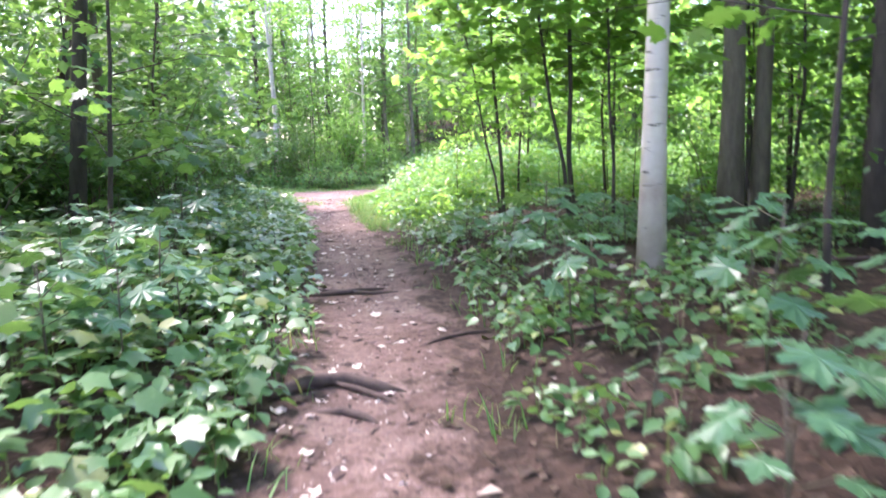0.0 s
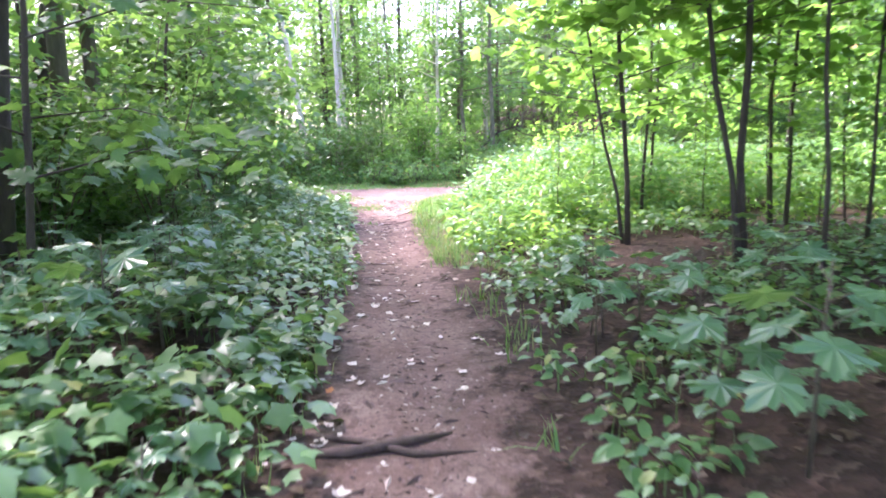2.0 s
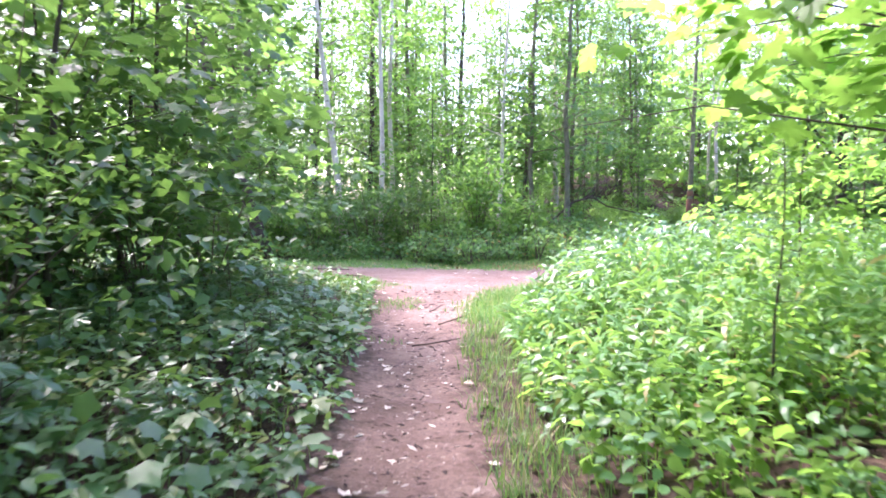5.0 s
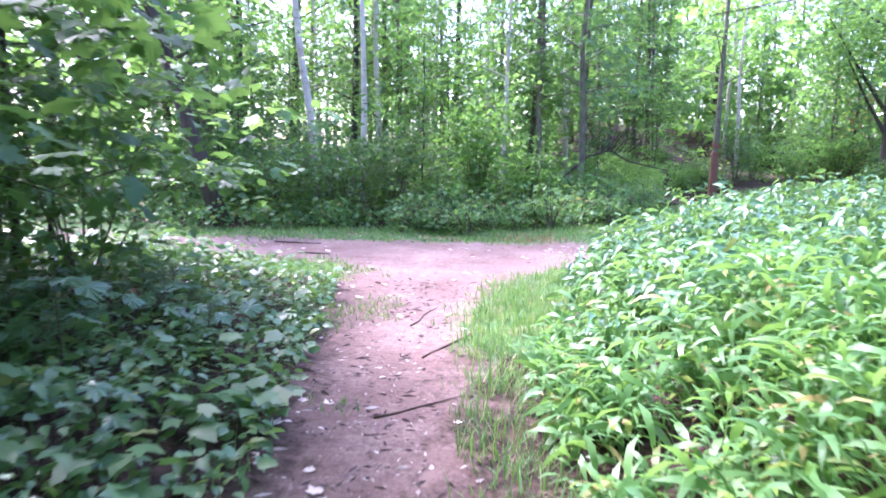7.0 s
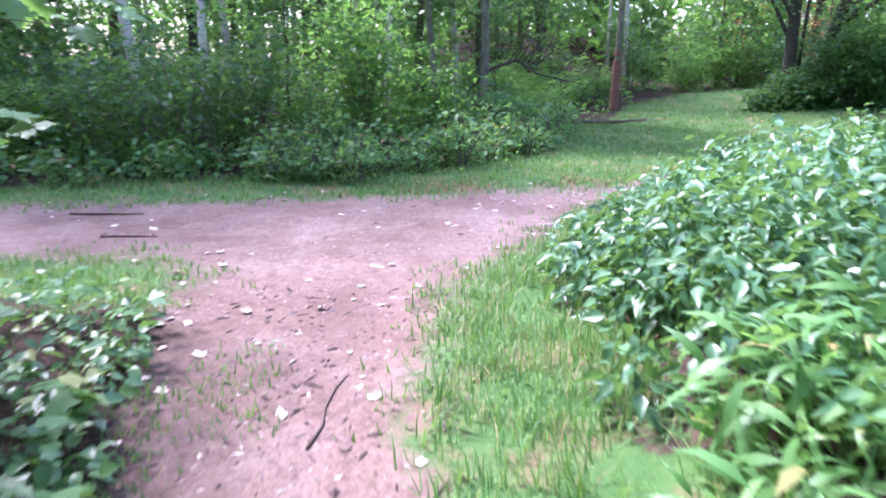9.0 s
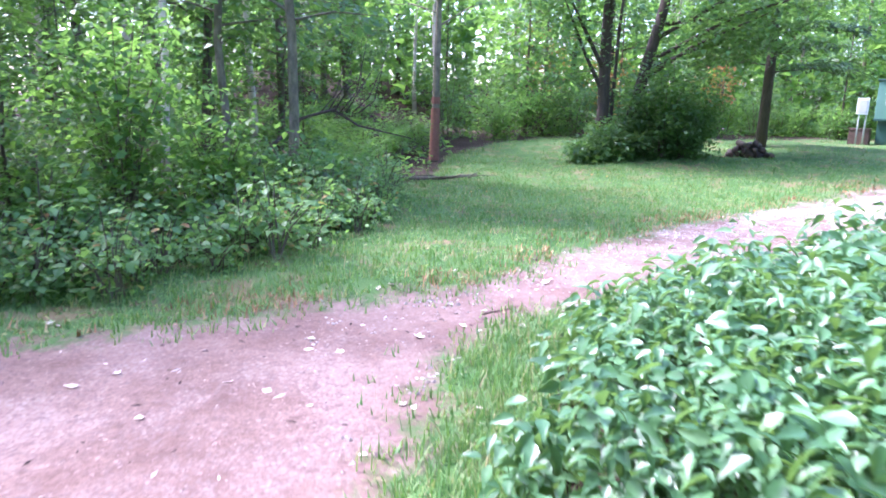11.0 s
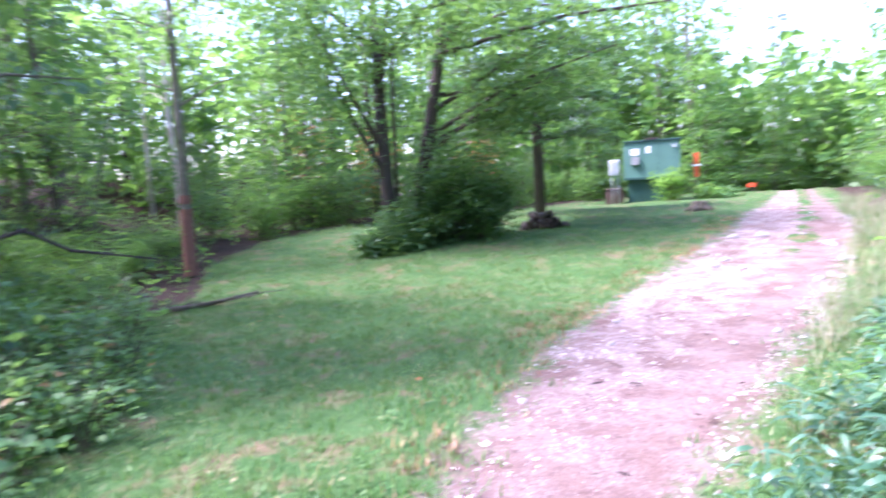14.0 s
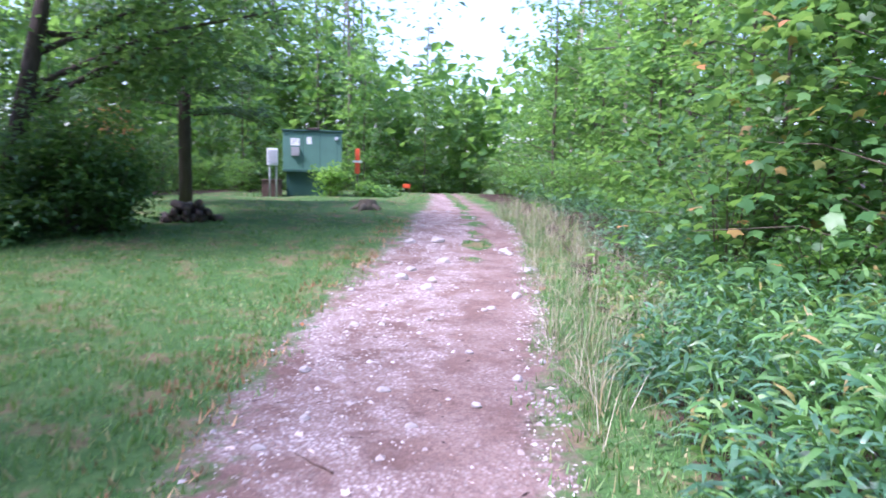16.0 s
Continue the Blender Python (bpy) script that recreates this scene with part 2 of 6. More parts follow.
M_BIRCH = birch_material("birch_bark")
M_WOOD = bark_material("rotting_wood", (0.16, 0.10, 0.08), (0.05, 0.03, 0.025), 0.4, 20)
M_REDWOOD = bark_material("rust_red_rotten_wood", (0.36, 0.13, 0.07), (0.12, 0.04, 0.025), 0.4, 16)
M_ROOT = bark_material("root_bark", (0.14, 0.09, 0.075), (0.05, 0.03, 0.028), 1.0, 18)
M_FALLEN = plain_material("fallen_leaf", (0.62, 0.50, 0.44), 0.6, 0, 0.35, 9)
M_STONE = plain_material("pale_stone", (0.36, 0.33, 0.325), 0.85, 0, 0.3, 18)
M_GREEN_PAINT = plain_material("green_painted_metal", (0.085, 0.20, 0.155), 0.5, 0.0, 0.25, 2.5, (0.10, 0.16, 0.12))
M_GREEN_DARK = plain_material("dark_green_edge", (0.02, 0.075, 0.06), 0.5)
M_GREY_METAL = plain_material("grey_galvanised_metal", (0.50, 0.52, 0.55), 0.45, 0.3)
M_WHITE = plain_material("white_sign_paint", (0.78, 0.80, 0.82), 0.5)
M_GREY_PANEL = plain_material("grey_panel", (0.30, 0.30, 0.30), 0.5)
M_ORANGE = plain_material("orange_red_paint", (0.75, 0.10, 0.03), 0.5, 0, 0.15)
M_RED_BLAZE = plain_material("faded_red_trunk_paint", (0.21, 0.085, 0.06), 0.85, 0, 0.6, 9, (0.12, 0.10, 0.075))

# ---- the plan ----
TRAIL_Y = [-6, 2.5, 4.4, 6.4, 7.6, 9.5, 11.6, 13.0, 15.0, 17.0, 18.5]
TRAIL_X = [0.0, -0.29, -0.45, -0.80, -1.06, -1.52, -2.09, -2.44, -2.92, -3.13, -3.2]
TRAIL_W = [0.36, 0.31, 0.42, 0.47, 0.48, 0.43, 0.44, 0.49, 0.61, 0.97, 1.9]
FAR_X = [-40, -7.6, -5.0, -3.1, -0.5, 0.6, 1.9, 3.4, 5.0, 7.5, 12.0, 18.0, 25.0, 40.0]
FAR_Y = [18.6, 19.35, 19.65, 20.15, 20.75, 21.55, 22.4, 23.3, 24.05, 25.1, 26.65, 29.1, 32.3, 40.0]
NEAR_X = [-40, -6.4, -4.8, -2.05, -1.25, -0.5, 0.85, 2.2, 3.3, 4.7, 7.5, 13.5, 24.0, 40.0]
NEAR_Y = [16.8, 17.5, 17.5, 17.7, 18.9, 19.65, 20.15, 20.6, 20.95, 21.45, 22.35, 24.65, 30.3, 38.5]
WOOD_X = [-40, -7.6, -5.8, -3.7, -2.6, -1.6, -0.6, 0.0, 1.6, 3.0, 6.0, 10.0, 20.0, 27.0, 40.0]
WOOD_Y = [19.8, 20.5, 21.0, 21.5, 22.3, 23.2, 25.0, 27.6, 29.8, 33.5, 36.5, 38.0, 39.0, 37.5, 42.0]
EYES = np.array([row[1][:2] for row in PATH])


def smooth(a, b, v):
    u = np.clip((np.asarray(v, float) - a) / (b - a), 0, 1)
    return u * u * (3 - 2 * u)


def lumps(x, y):
    return (np.sin(x * 1.3 + 0.6 * np.sin(y * 0.9)) * np.cos(y * 1.1 + 0.8 * np.sin(x * 0.7)) + 0.5 * np.sin(x * 3.1 + y * 2.3) * np.cos(y * 2.7 - x * 1.9))


def trail_depth(x, y):
    """Metres inside the trail's edge."""
    return np.where(np.asarray(y) < 19, np.interp(y, TRAIL_Y, TRAIL_W) - np.abs(x - np.interp(y, TRAIL_Y, TRAIL_X)), -9.0)


def grass_strip(x, y):
    """The grown-over middle between the two wheel tracks."""
    near, far = np.interp(x, NEAR_X, NEAR_Y), np.interp(x, FAR_X, FAR_Y)
    across = (far - y) / np.maximum(far - near, 0.1)
    return np.clip(1 - np.abs(across - 0.6) / (0.19 + 0.05 * lumps(np.asarray(x) * 2.3, np.asarray(y))), 0, 1) * smooth(8.5, 12, x + 0.8 * lumps(np.asarray(x) * 1.5, np.asarray(y) * 1.5)) * (0.3 + 0.7 * smooth(-0.5, 0.5, lumps(np.asarray(x) * 2.7, np.asarray(y) * 3.1)))


def road_depth(x, y):
    near, far = np.interp(x, NEAR_X, NEAR_Y), np.interp(x, FAR_X, FAR_Y)
    d = np.minimum(far - y, y - near)
    return d - 2.0 * grass_strip(x, y)


def bare_depth(x, y):
    return np.maximum(trail_depth(x, y), road_depth(x, y))


def lawn_depth(x, y):
    """Metres inside the mown grass: the verge beyond the road, and the strips beside it."""
    beyond = np.minimum(np.interp(x, WOOD_X, WOOD_Y) - y, y - np.interp(x, FAR_X, FAR_Y) + 0.6)
    side = 0.55 - np.abs(y - np.interp(x, NEAR_X, NEAR_Y) + 0.2)
    fork = 0.85 - np.hypot((np.asarray(x) + 4.9) / 1.6, (np.asarray(y) - 17.1))
    right = np.interp(y, TRAIL_Y, TRAIL_X) + np.interp(y, TRAIL_Y, TRAIL_W)
    inner = np.minimum(np.minimum(0.82 + 0.12 * lumps(x, y) - (x - right), x - right + 0.3), np.minimum(np.asarray(y) - 14.2, 19.4 - np.asarray(y)))
    return np.maximum(np.maximum(np.maximum(beyond, side), np.maximum(fork, inner)), 1.6 * grass_strip(x, y) - 0.4)


def hill(x, y):
    """The wooded slope that rises behind the clearing."""
    x, y = np.asarray(x, float), np.asarray(y, float)
    return 2.4 * smooth(0, 16, y - np.interp(x, WOOD_X, WOOD_Y) - 4.5) * smooth(-6, -1, x) * (1 - smooth(15, 25, x))


def lie(x, y):
    """The height of the ground."""
    x, y = np.asarray(x, float), np.asarray(y, float)
    rise = 0.42 * smooth(5.5, 14, x * 0.6 + (y - 22) * 0.65)
    fall = -2.5 * smooth(24, 60, x * 0.85 + (y - 30) * 0.5)
    soft = 1 - smooth(-0.5, 0.4, bare_depth(x, y))
    bank = 0.16 * smooth(-0.25, -1.6, bare_depth(x, y)) * smooth(20.5, 18, y)
    return rise + fall + bank + hill(x, y) + 0.035 * lumps(x, y) * (0.25 + soft) + 0.02 * soft - 0.02 * smooth(0, 0.35, trail_depth(x, y))


def clear_of_path(x, y, gap=0.55):
    d = np.full(np.shape(x), 99.0)
    for a, b in zip(EYES[:-1], EYES[1:]):
        ab = b - a
        u = np.clip(((x - a[0]) * ab[0] + (y - a[1]) * ab[1]) / max(ab @ ab, 1e-6), 0, 1)
        d = np.minimum(d, np.hypot(x - a[0] - u * ab[0], y - a[1] - u * ab[1]))
    return d > gap


# ---- building helpers ----


def mesh_of(name, verts, faces, mat, smooth_faces=False):
    me = bpy.data.meshes.new(name)
    me.from_pydata(verts if isinstance(verts, list) else verts.tolist(), [], faces if isinstance(faces, list) else faces.tolist())
    me.materials.append(mat)
    if smooth_faces:
        me.shade_smooth()
    return me


def child(name, me, parent, label=""):
    ob = new(name, me)
    ob.parent = parent
    return tagged(ob, label)


def bm_mesh(name, bm, mat):
    me = bpy.data.meshes.new(name)
    bm.to_mesh(me)
    bm.free()
    me.materials.append(mat)
    return me


def part(name, bm, mat, parent, label=""):
    return child(name, bm_mesh(name, bm, mat), parent, label)


def box_bm(x0, x1, y0, y1, z0, z1, bevel=0.0):
    bm = bmesh.new()
    bmesh.ops.create_cube(bm, size=1, matrix=Matrix.Translation(((x0 + x1) / 2, (y0 + y1) / 2, (z0 + z1) / 2)) @ Matrix.Diagonal((x1 - x0, y1 - y0, z1 - z0, 1)))
    if bevel:
        bmesh.ops.bevel(bm, geom=bm.edges[:], offset=bevel, segments=2, affect="EDGES", profile=0.5)
    return bm


LEAVES = {
    "oval": ([(0, 0, 0), (-0.37, 0.42, 0.08), (0, 0.5, 0), (0.37, 0.42, 0.08), (0, 1, -0.14)], [(0, 2, 1), (0, 3, 2), (1, 2, 4), (2, 3, 4)]),
    "rhomb": ([(0, 0, 0), (-0.36, 0.5, 0.08), (0, 1, -0.12), (0.36, 0.5, 0.08)], [(0, 2, 1), (0, 3, 2)]),
    "lance": ([(0, 0, 0), (-0.09, 0.32, 0.11), (0.09, 0.32, 0.11), (-0.07, 0.68, 0.05), (0.07, 0.68, 0.05), (0, 1.0, -0.22)],
              [(0, 2, 1), (1, 2, 4), (1, 4, 3), (3, 4, 5)]),
    "ovate": ([(0, 0, 0), (-0.22, 0.14, 0.05), (-0.33, 0.38, 0.07), (-0.21, 0.72, 0.02), (0, 1, -0.16), (0.21, 0.72, 0.02), (0.33, 0.38, 0.07), (0.22, 0.14, 0.05), (0, 0.45, 0.0)],
              [(8, 1, 0), (8, 2, 1), (8, 3, 2), (8, 4, 3), (8, 5, 4), (8, 6, 5), (8, 7, 6), (8, 0, 7)]),
    "maple": ([(0, 0.30, 0.02), (0, 0, 0), (-0.30, -0.04, -0.03), (-0.36, 0.20, 0.02), (-0.60, 0.50, -0.08), (-0.30, 0.60, 0.03), (0, 1.0, -0.12),
               (0.30, 0.60, 0.03), (0.60, 0.50, -0.08), (0.36, 0.20, 0.02), (0.30, -0.04, -0.03)],
              [(0, 2, 1), (0, 3, 2), (0, 4, 3), (0, 5, 4), (0, 6, 5), (0, 7, 6), (0, 8, 7), (0, 9, 8), (0, 10, 9), (0, 1, 10)]),
    "pointed": ([(0, 0, 0), (-0.15, 0.12, 0.05), (-0.25, 0.34, 0.08), (-0.14, 0.68, 0.02), (0, 1, -0.20), (0.14, 0.68, 0.02), (0.25, 0.34, 0.08), (0.15, 0.12, 0.05), (0, 0.42, -0.02)],
                [(8, 1, 0), (8, 2, 1), (8, 3, 2), (8, 4, 3), (8, 5, 4), (8, 6, 5), (8, 7, 6), (8, 0, 7)]),
    "blade": ([(-0.03, 0, 0), (0.03, 0, 0), (-0.02, 0.55, 0.05), (0.02, 0.55, 0.05), (0, 1, -0.08)], [(0, 1, 3), (0, 3, 2), (2, 3, 4)]),
    "hair": ([(-0.007, 0, 0), (0.007, 0, 0), (-0.004, 0.6, 0.06), (0.004, 0.6, 0.06), (0, 1, -0.05)], [(0, 1, 3), (0, 3, 2), (2, 3, 4)]),
    "tuft": ([(-0.10, 0, 0), (0.10, 0, 0), (0.02, 1, 0)], [(0, 1, 2)]),
    "spike": ([(-0.035, 0, 0), (0.035, 0, 0), (0, 1, 0)], [(0, 1, 2)]),
}


def toothed_maple():
    """A broad five-lobed leaf with a few teeth, domed a little and creased along its ribs."""
    half = [(0.0, 0.0), (0.10, -0.06), (0.30, -0.02), (0.26, 0.08), (0.47, 0.14), (0.40, 0.22), (0.64, 0.42), (0.54, 0.46), (0.56, 0.58), (0.40, 0.54), (0.26, 0.52), (0.30, 0.70), (0.18, 0.74), (0.10, 0.90), (0.0, 1.0)]
    rim = half + [(-x, y) for x, y in reversed(half[1:-1])]
    verts = [(0.0, 0.30, 0.03)] + [(x, y, -0.10 * (x * x + (y - 0.4) ** 2) + (0.035 if k % 3 == 1 else -0.02)) for k, (x, y) in enumerate(rim)]
    n = len(rim)
    return verts, [(0, 1 + (k + 1) % n, 1 + k) for k in range(n)]


LEAVES["toothed"] = toothed_maple()


def leaf_arrays(kind, places, sizes, yaw, pitch, roll):
    """Many leaves: a leaf points along its own y, turned by yaw, raised by pitch, rolled about its midrib."""
    tv, tf = LEAVES[kind]
    tv = np.array(tv, float)
    n = len(places)
    cy, sy, cp, sp, cr, sr = np.cos(yaw), np.sin(yaw), np.cos(pitch), np.sin(pitch), np.cos(roll), np.sin(roll)
    x, y, z = (tv[None, :, k] * sizes[:, None] for k in range(3))
    x, z = x * cr[:, None] + z * sr[:, None], -x * sr[:, None] + z * cr[:, None]
    y, z = y * cp[:, None] - z * sp[:, None], y * sp[:, None] + z * cp[:, None]
    x, y = x * cy[:, None] - y * sy[:, None], x * sy[:, None] + y * cy[:, None]
    v = np.stack([x, y, z], 2) + np.asarray(places)[:, None, :]
    f = np.array(tf)[None] + (np.arange(n) * len(tv))[:, None, None]
    return v.reshape(-1, 3), f.reshape(-1, 3)


def join_arrays(*pieces):
    vs, fs, base = [], [], 0
    for v, f in pieces:
        vs.append(v)
        fs.append(f + base)
        base += len(v)
    return np.concatenate(vs), np.concatenate(fs)


class Tubes:
    """Tapered, bent round limbs gathered into one mesh."""

    def __init__(self):
        self.v, self.f = [], []

    def add(self, pts, radii, sides=6, cap=True):
        pts = [Vector(p) for p in pts]
        rows = []
        for i, (p, r) in enumerate(zip(pts, radii)):
            d = (pts[min(i + 1, len(pts) - 1)] - pts[max(i - 1, 0)]).normalized()
            a = d.cross(Vector((0.31, 0.95, 0.05))).normalized()
            c = d.cross(a)
            rows.append(len(self.v))
            for k in range(sides):
                w = 2 * math.pi * k / sides
                self.v.append(tuple(p + (a * math.cos(w) + c * math.sin(w)) * r))
        for i in range(len(rows) - 1):
            for k in range(sides):
                q = (k + 1) % sides
                self.f.append((rows[i] + k, rows[i] + q, rows[i + 1] + q, rows[i + 1] + k))
        if cap:
            self.f.append(tuple(rows[-1] + k for k in range(sides)))
            self.f.append(tuple(rows[0] + k for k in reversed(range(sides))))
        return self

    def mesh(self, name, mat):
        return mesh_of(name, self.v, self.f, mat, True)


def trunk_line(rs, h, lean=(0, 0), wob=0.03, n=9, sweep=0.0):
    pts, ox, oy = [], 0.0, 0.0
    for i in range(n):
        u = i / (n - 1)
        ox += rs.uniform(-wob, wob) * h / n
        oy += rs.uniform(-wob, wob) * h / n
        pts.append((ox + lean[0] * h * u + sweep * u * u, oy + lean[1] * h * u, h * u - (0.15 if i == 0 else 0)))
    return pts


def at_height(pts, u):
    k = u * (len(pts) - 1)
    i = min(int(k), len(pts) - 2)
    return Vector(pts[i]).lerp(Vector(pts[i + 1]), k - i)


def make_tree(name, label, category, seed, h, r, bark, leaf, start=0.3, reach=1.6, limbs=16, leaves=1800, size=0.12, kind="rhomb", lean=(0, 0), wob=0.03,
              droop=0.15, up=0.5, sides=8, sweep=0.0, top=1.0, group="", split=False, origin=None):
    """A broad-leaved tree: tapered trunk, limbs, and leaves in loose layers along the limbs."""
    rs = np.random.RandomState(seed)
    e = tagged(new(name), label, category, group)
    pts = trunk_line(rs, h, lean, wob, 10, sweep)
    rad = [r * (1.25 if i == 0 else 1.0) * (1 - 0.8 * i / 9) for i in range(10)]
    child("trunk", Tubes().add(pts, rad, sides).mesh("trunk", bark), e)
    tb, cen, yw = Tubes(), [], []
    per = max(1, leaves // limbs)
    for b in range(limbs):
        u = start + (top - start) * ((b + rs.rand() * 0.8) / limbs) ** 1.35
        p0 = at_height(pts, min(u, 0.98))
        az = b * 2.4 + rs.uniform(-0.5, 0.5)
        length = reach * (1.15 - 0.75 * u) * rs.uniform(0.65, 1.2)
        d = Vector((math.cos(az), math.sin(az), up * rs.uniform(0.4, 1.3)))
        p1 = p0 + d * length * 0.5
        p2 = p0 + d * length + Vector((0, 0, -droop * length))
        r0 = max(0.006, r * 0.35 * (1 - 0.7 * u))
        if split:
            child("limb", Tubes().add([p0, p1, p2], [r0, r0 * 0.6, r0 * 0.2], 6, False).mesh("limb", bark), e)
        else:
            tb.add([p0, p1, p2], [r0, r0 * 0.6, r0 * 0.2], 4, False)
        sprays = max(3, per // 13)
        k = rs.beta(1.6, 1.1, sprays)
        along = np.array(p0)[None] * (1 - k)[:, None] ** 2 + 2 * (k * (1 - k))[:, None] * np.array(p1)[None] + (k ** 2)[:, None] * np.array(p2)[None]
        off = rs.normal(0, 0.30 * length + 0.03, sprays) * (0.35 + k)
        lift = rs.normal(0, 0.09 * length + 0.02, sprays)
        heart = along + np.stack([-math.sin(az) * off, math.cos(az) * off, lift], 1)
        which = rs.randint(sprays, size=per)
        local = rs.normal(0, 1, (per, 3)) * np.array([1.5, 1.5, 0.42]) * size
        cen.append(heart[which] + local)
        yw.append(np.arctan2(local[:, 1] + math.sin(az) * size, local[:, 0] + math.cos(az) * size) - math.pi / 2 + rs.normal(0, 0.5, per))
    if not split:
        tagged(child("branchwork", tb.mesh("branchwork", bark), e), kind="stuff")
    cen, yw = np.concatenate(cen), np.concatenate(yw)
    if origin:
        ok = clear_of_path(cen[:, 0] + origin[0], cen[:, 1] + origin[1], 1.0) | (cen[:, 2] > 3.2)
        cen, yw = cen[ok], yw[ok]
    n = len(cen)
    v, f = leaf_arrays(kind, cen, size * rs.uniform(0.6, 1.25, n), yw, rs.normal(-0.25, 0.35, n), rs.normal(0, 0.4, n))
    tagged(child("crown", mesh_of("crown", v, f, leaf, True), e), kind="stuff")
    return e


def make_shrub(name, label, seed, h, w, leaf, leaves=1300, size=0.10, kind="rhomb", stems=9, bark=None, category="shrub", group="", low=0.12):
    """Many stems from one foot, with leaves in an uneven dome."""
    rs = np.random.RandomState(seed)
    e = tagged(new(name), label, category, group)
    tb, tips = Tubes(), []
    for s in range(stems):
        az, out, hh = s * 2.4 + rs.uniform(-0.4, 0.4), w * rs.uniform(0.25, 1.0), h * rs.uniform(0.55, 1.05)
        p = [(rs.uniform(-0.1, 0.1), rs.uniform(-0.1, 0.1), -0.1), (math.cos(az) * out * 0.45, math.sin(az) * out * 0.45, hh * 0.6), (math.cos(az) * out, math.sin(az) * out, hh)]
        tb.add(p, [0.014, 0.009, 0.004], 4, False)
        tips.append(p)
    tagged(child("stemwork", tb.mesh("stemwork", bark or M_BARK), e), kind="stuff")
    per = leaves // stems
    cen = []
    for p in tips:
        k = np.clip(rs.beta(1.5, 0.9, per), low, 1)
        a, b, c = (np.array(q) for q in p)
        base = a * ((1 - k) ** 2)[:, None] + b * (2 * k * (1 - k))[:, None] + c * (k ** 2)[:, None]
        sprays = max(4, per // 10)
        heart = base[:sprays] + rs.normal(0, 1, (sprays, 3)) * np.array([0.27 * w, 0.27 * w, 0.12 * h])
        cen.append(heart[rs.randint(sprays, size=per)] + rs.normal(0, 1, (per, 3)) * np.array([1.35, 1.35, 0.55]) * size)
    cen = np.concatenate(cen)
    cen[:, 2] = np.maximum(cen[:, 2], 0.04)
    n = len(cen)
    v, f = leaf_arrays(kind, cen, size * rs.uniform(0.6, 1.3, n), rs.uniform(0, 6.283, n), rs.normal(-0.2, 0.4, n), rs.normal(0, 0.4, n))
    tagged(child("foliage", mesh_of("foliage", v, f, leaf, True), e), kind="stuff")
    return e


def put(ob, x, y, turn=0.0, scale=1.0, sink=0.0):
    """A copy of the thing ob, standing on the ground."""
    c = copy_thing(ob, Matrix.Identity(4))
    c.location, c.rotation_euler, c.scale = (x, y, float(lie(x, y)) - sink), (0, 0, turn), (scale, scale, scale)
    return c


def stand(ob, x, y, turn=0.0, scale=1.0):
    ob.location, ob.rotation_euler, ob.scale = (x, y, float(lie(x, y))), (0, 0, turn), (scale, scale, scale)
    return ob


# ---- ground, trail and road: one sheet in three pieces ----


def build_ground():
    xs = np.concatenate([[-600, -200, -90, -50, -36, -26], np.arange(-18, 32.01, 0.2), [38, 45, 55, 80, 160, 300, 600]])
    ys = np.concatenate([[-600, -200, -90, -40, -22, -12], np.arange(-6, 42.01, 0.2), [43, 44, 45, 46, 47, 48, 49, 50, 51, 52, 53, 54, 55.5, 58, 70, 100, 200, 600]])
    gx, gy = np.meshgrid(xs, ys)
    near = (np.abs(gx - 5) < 36) & (np.abs(gy - 20) < 36)
    z = np.where(near, lie(gx, gy), np.where(gx > 30, -2.3, 0.0))
    v = np.stack([gx.ravel(), gy.ravel(), z.ravel()], 1)
    bare, lawn = bare_depth(gx, gy).ravel(), lawn_depth(gx, gy).ravel()
    far, nr = np.interp(gx, FAR_X, FAR_Y), np.interp(gx, NEAR_X, NEAR_Y)
    across = ((far - gy) / np.maximum(far - nr, 0.1)).ravel()
    stony = np.where((across > -0.1) & (across < 1.1), smooth(-1, 6, gx.ravel()) * (0.25 + 0.75 * (np.abs(across - 0.3) < 0.33)) + 0.25, 0.0)
    nx, ny = len(xs), len(ys)
    idx = np.arange(nx * ny).reshape(ny, nx)
    quads = np.stack([idx[:-1, :-1], idx[:-1, 1:], idx[1:, 1:], idx[1:, :-1]], 2).reshape(-1, 4)
    qx, qy = v[quads][:, :, 0].mean(1), v[quads][:, :, 1].mean(1)
    td, rd = trail_depth(qx, qy), road_depth(qx, qy)
    which = np.where(rd > 0, 2, np.where((td > 0) & (qy > -8), 1, 0))
    for k, name, label in ((0, "ground", "forest floor of leaf litter with thin turf at the clearing"), (1, "trail", "narrow trodden red-brown dirt footpath"),
                           (2, "road", "pinkish dirt track with pale gravel and a grassy middle")):
        q = quads[which == k]
        used, inv = np.unique(q, return_inverse=True)
        me = mesh_of(name, v[used], inv.reshape(-1, 4), M_GROUND, True)
        for an, av in (("bare", bare), ("lawn", lawn), ("stony", stony)):
            at = me.attributes.new(an, "FLOAT", "POINT")
            at.data.foreach_set("value", np.clip(av[used], -3, 3).astype(np.float32))
        tagged(new(name, me), label, name, kind="structure")


build_ground()

# ---- low plants ----


def scatter(rs, n, x0, x1, y0, y1):
    return rs.uniform(x0, x1, n), rs.uniform(y0, y1, n)


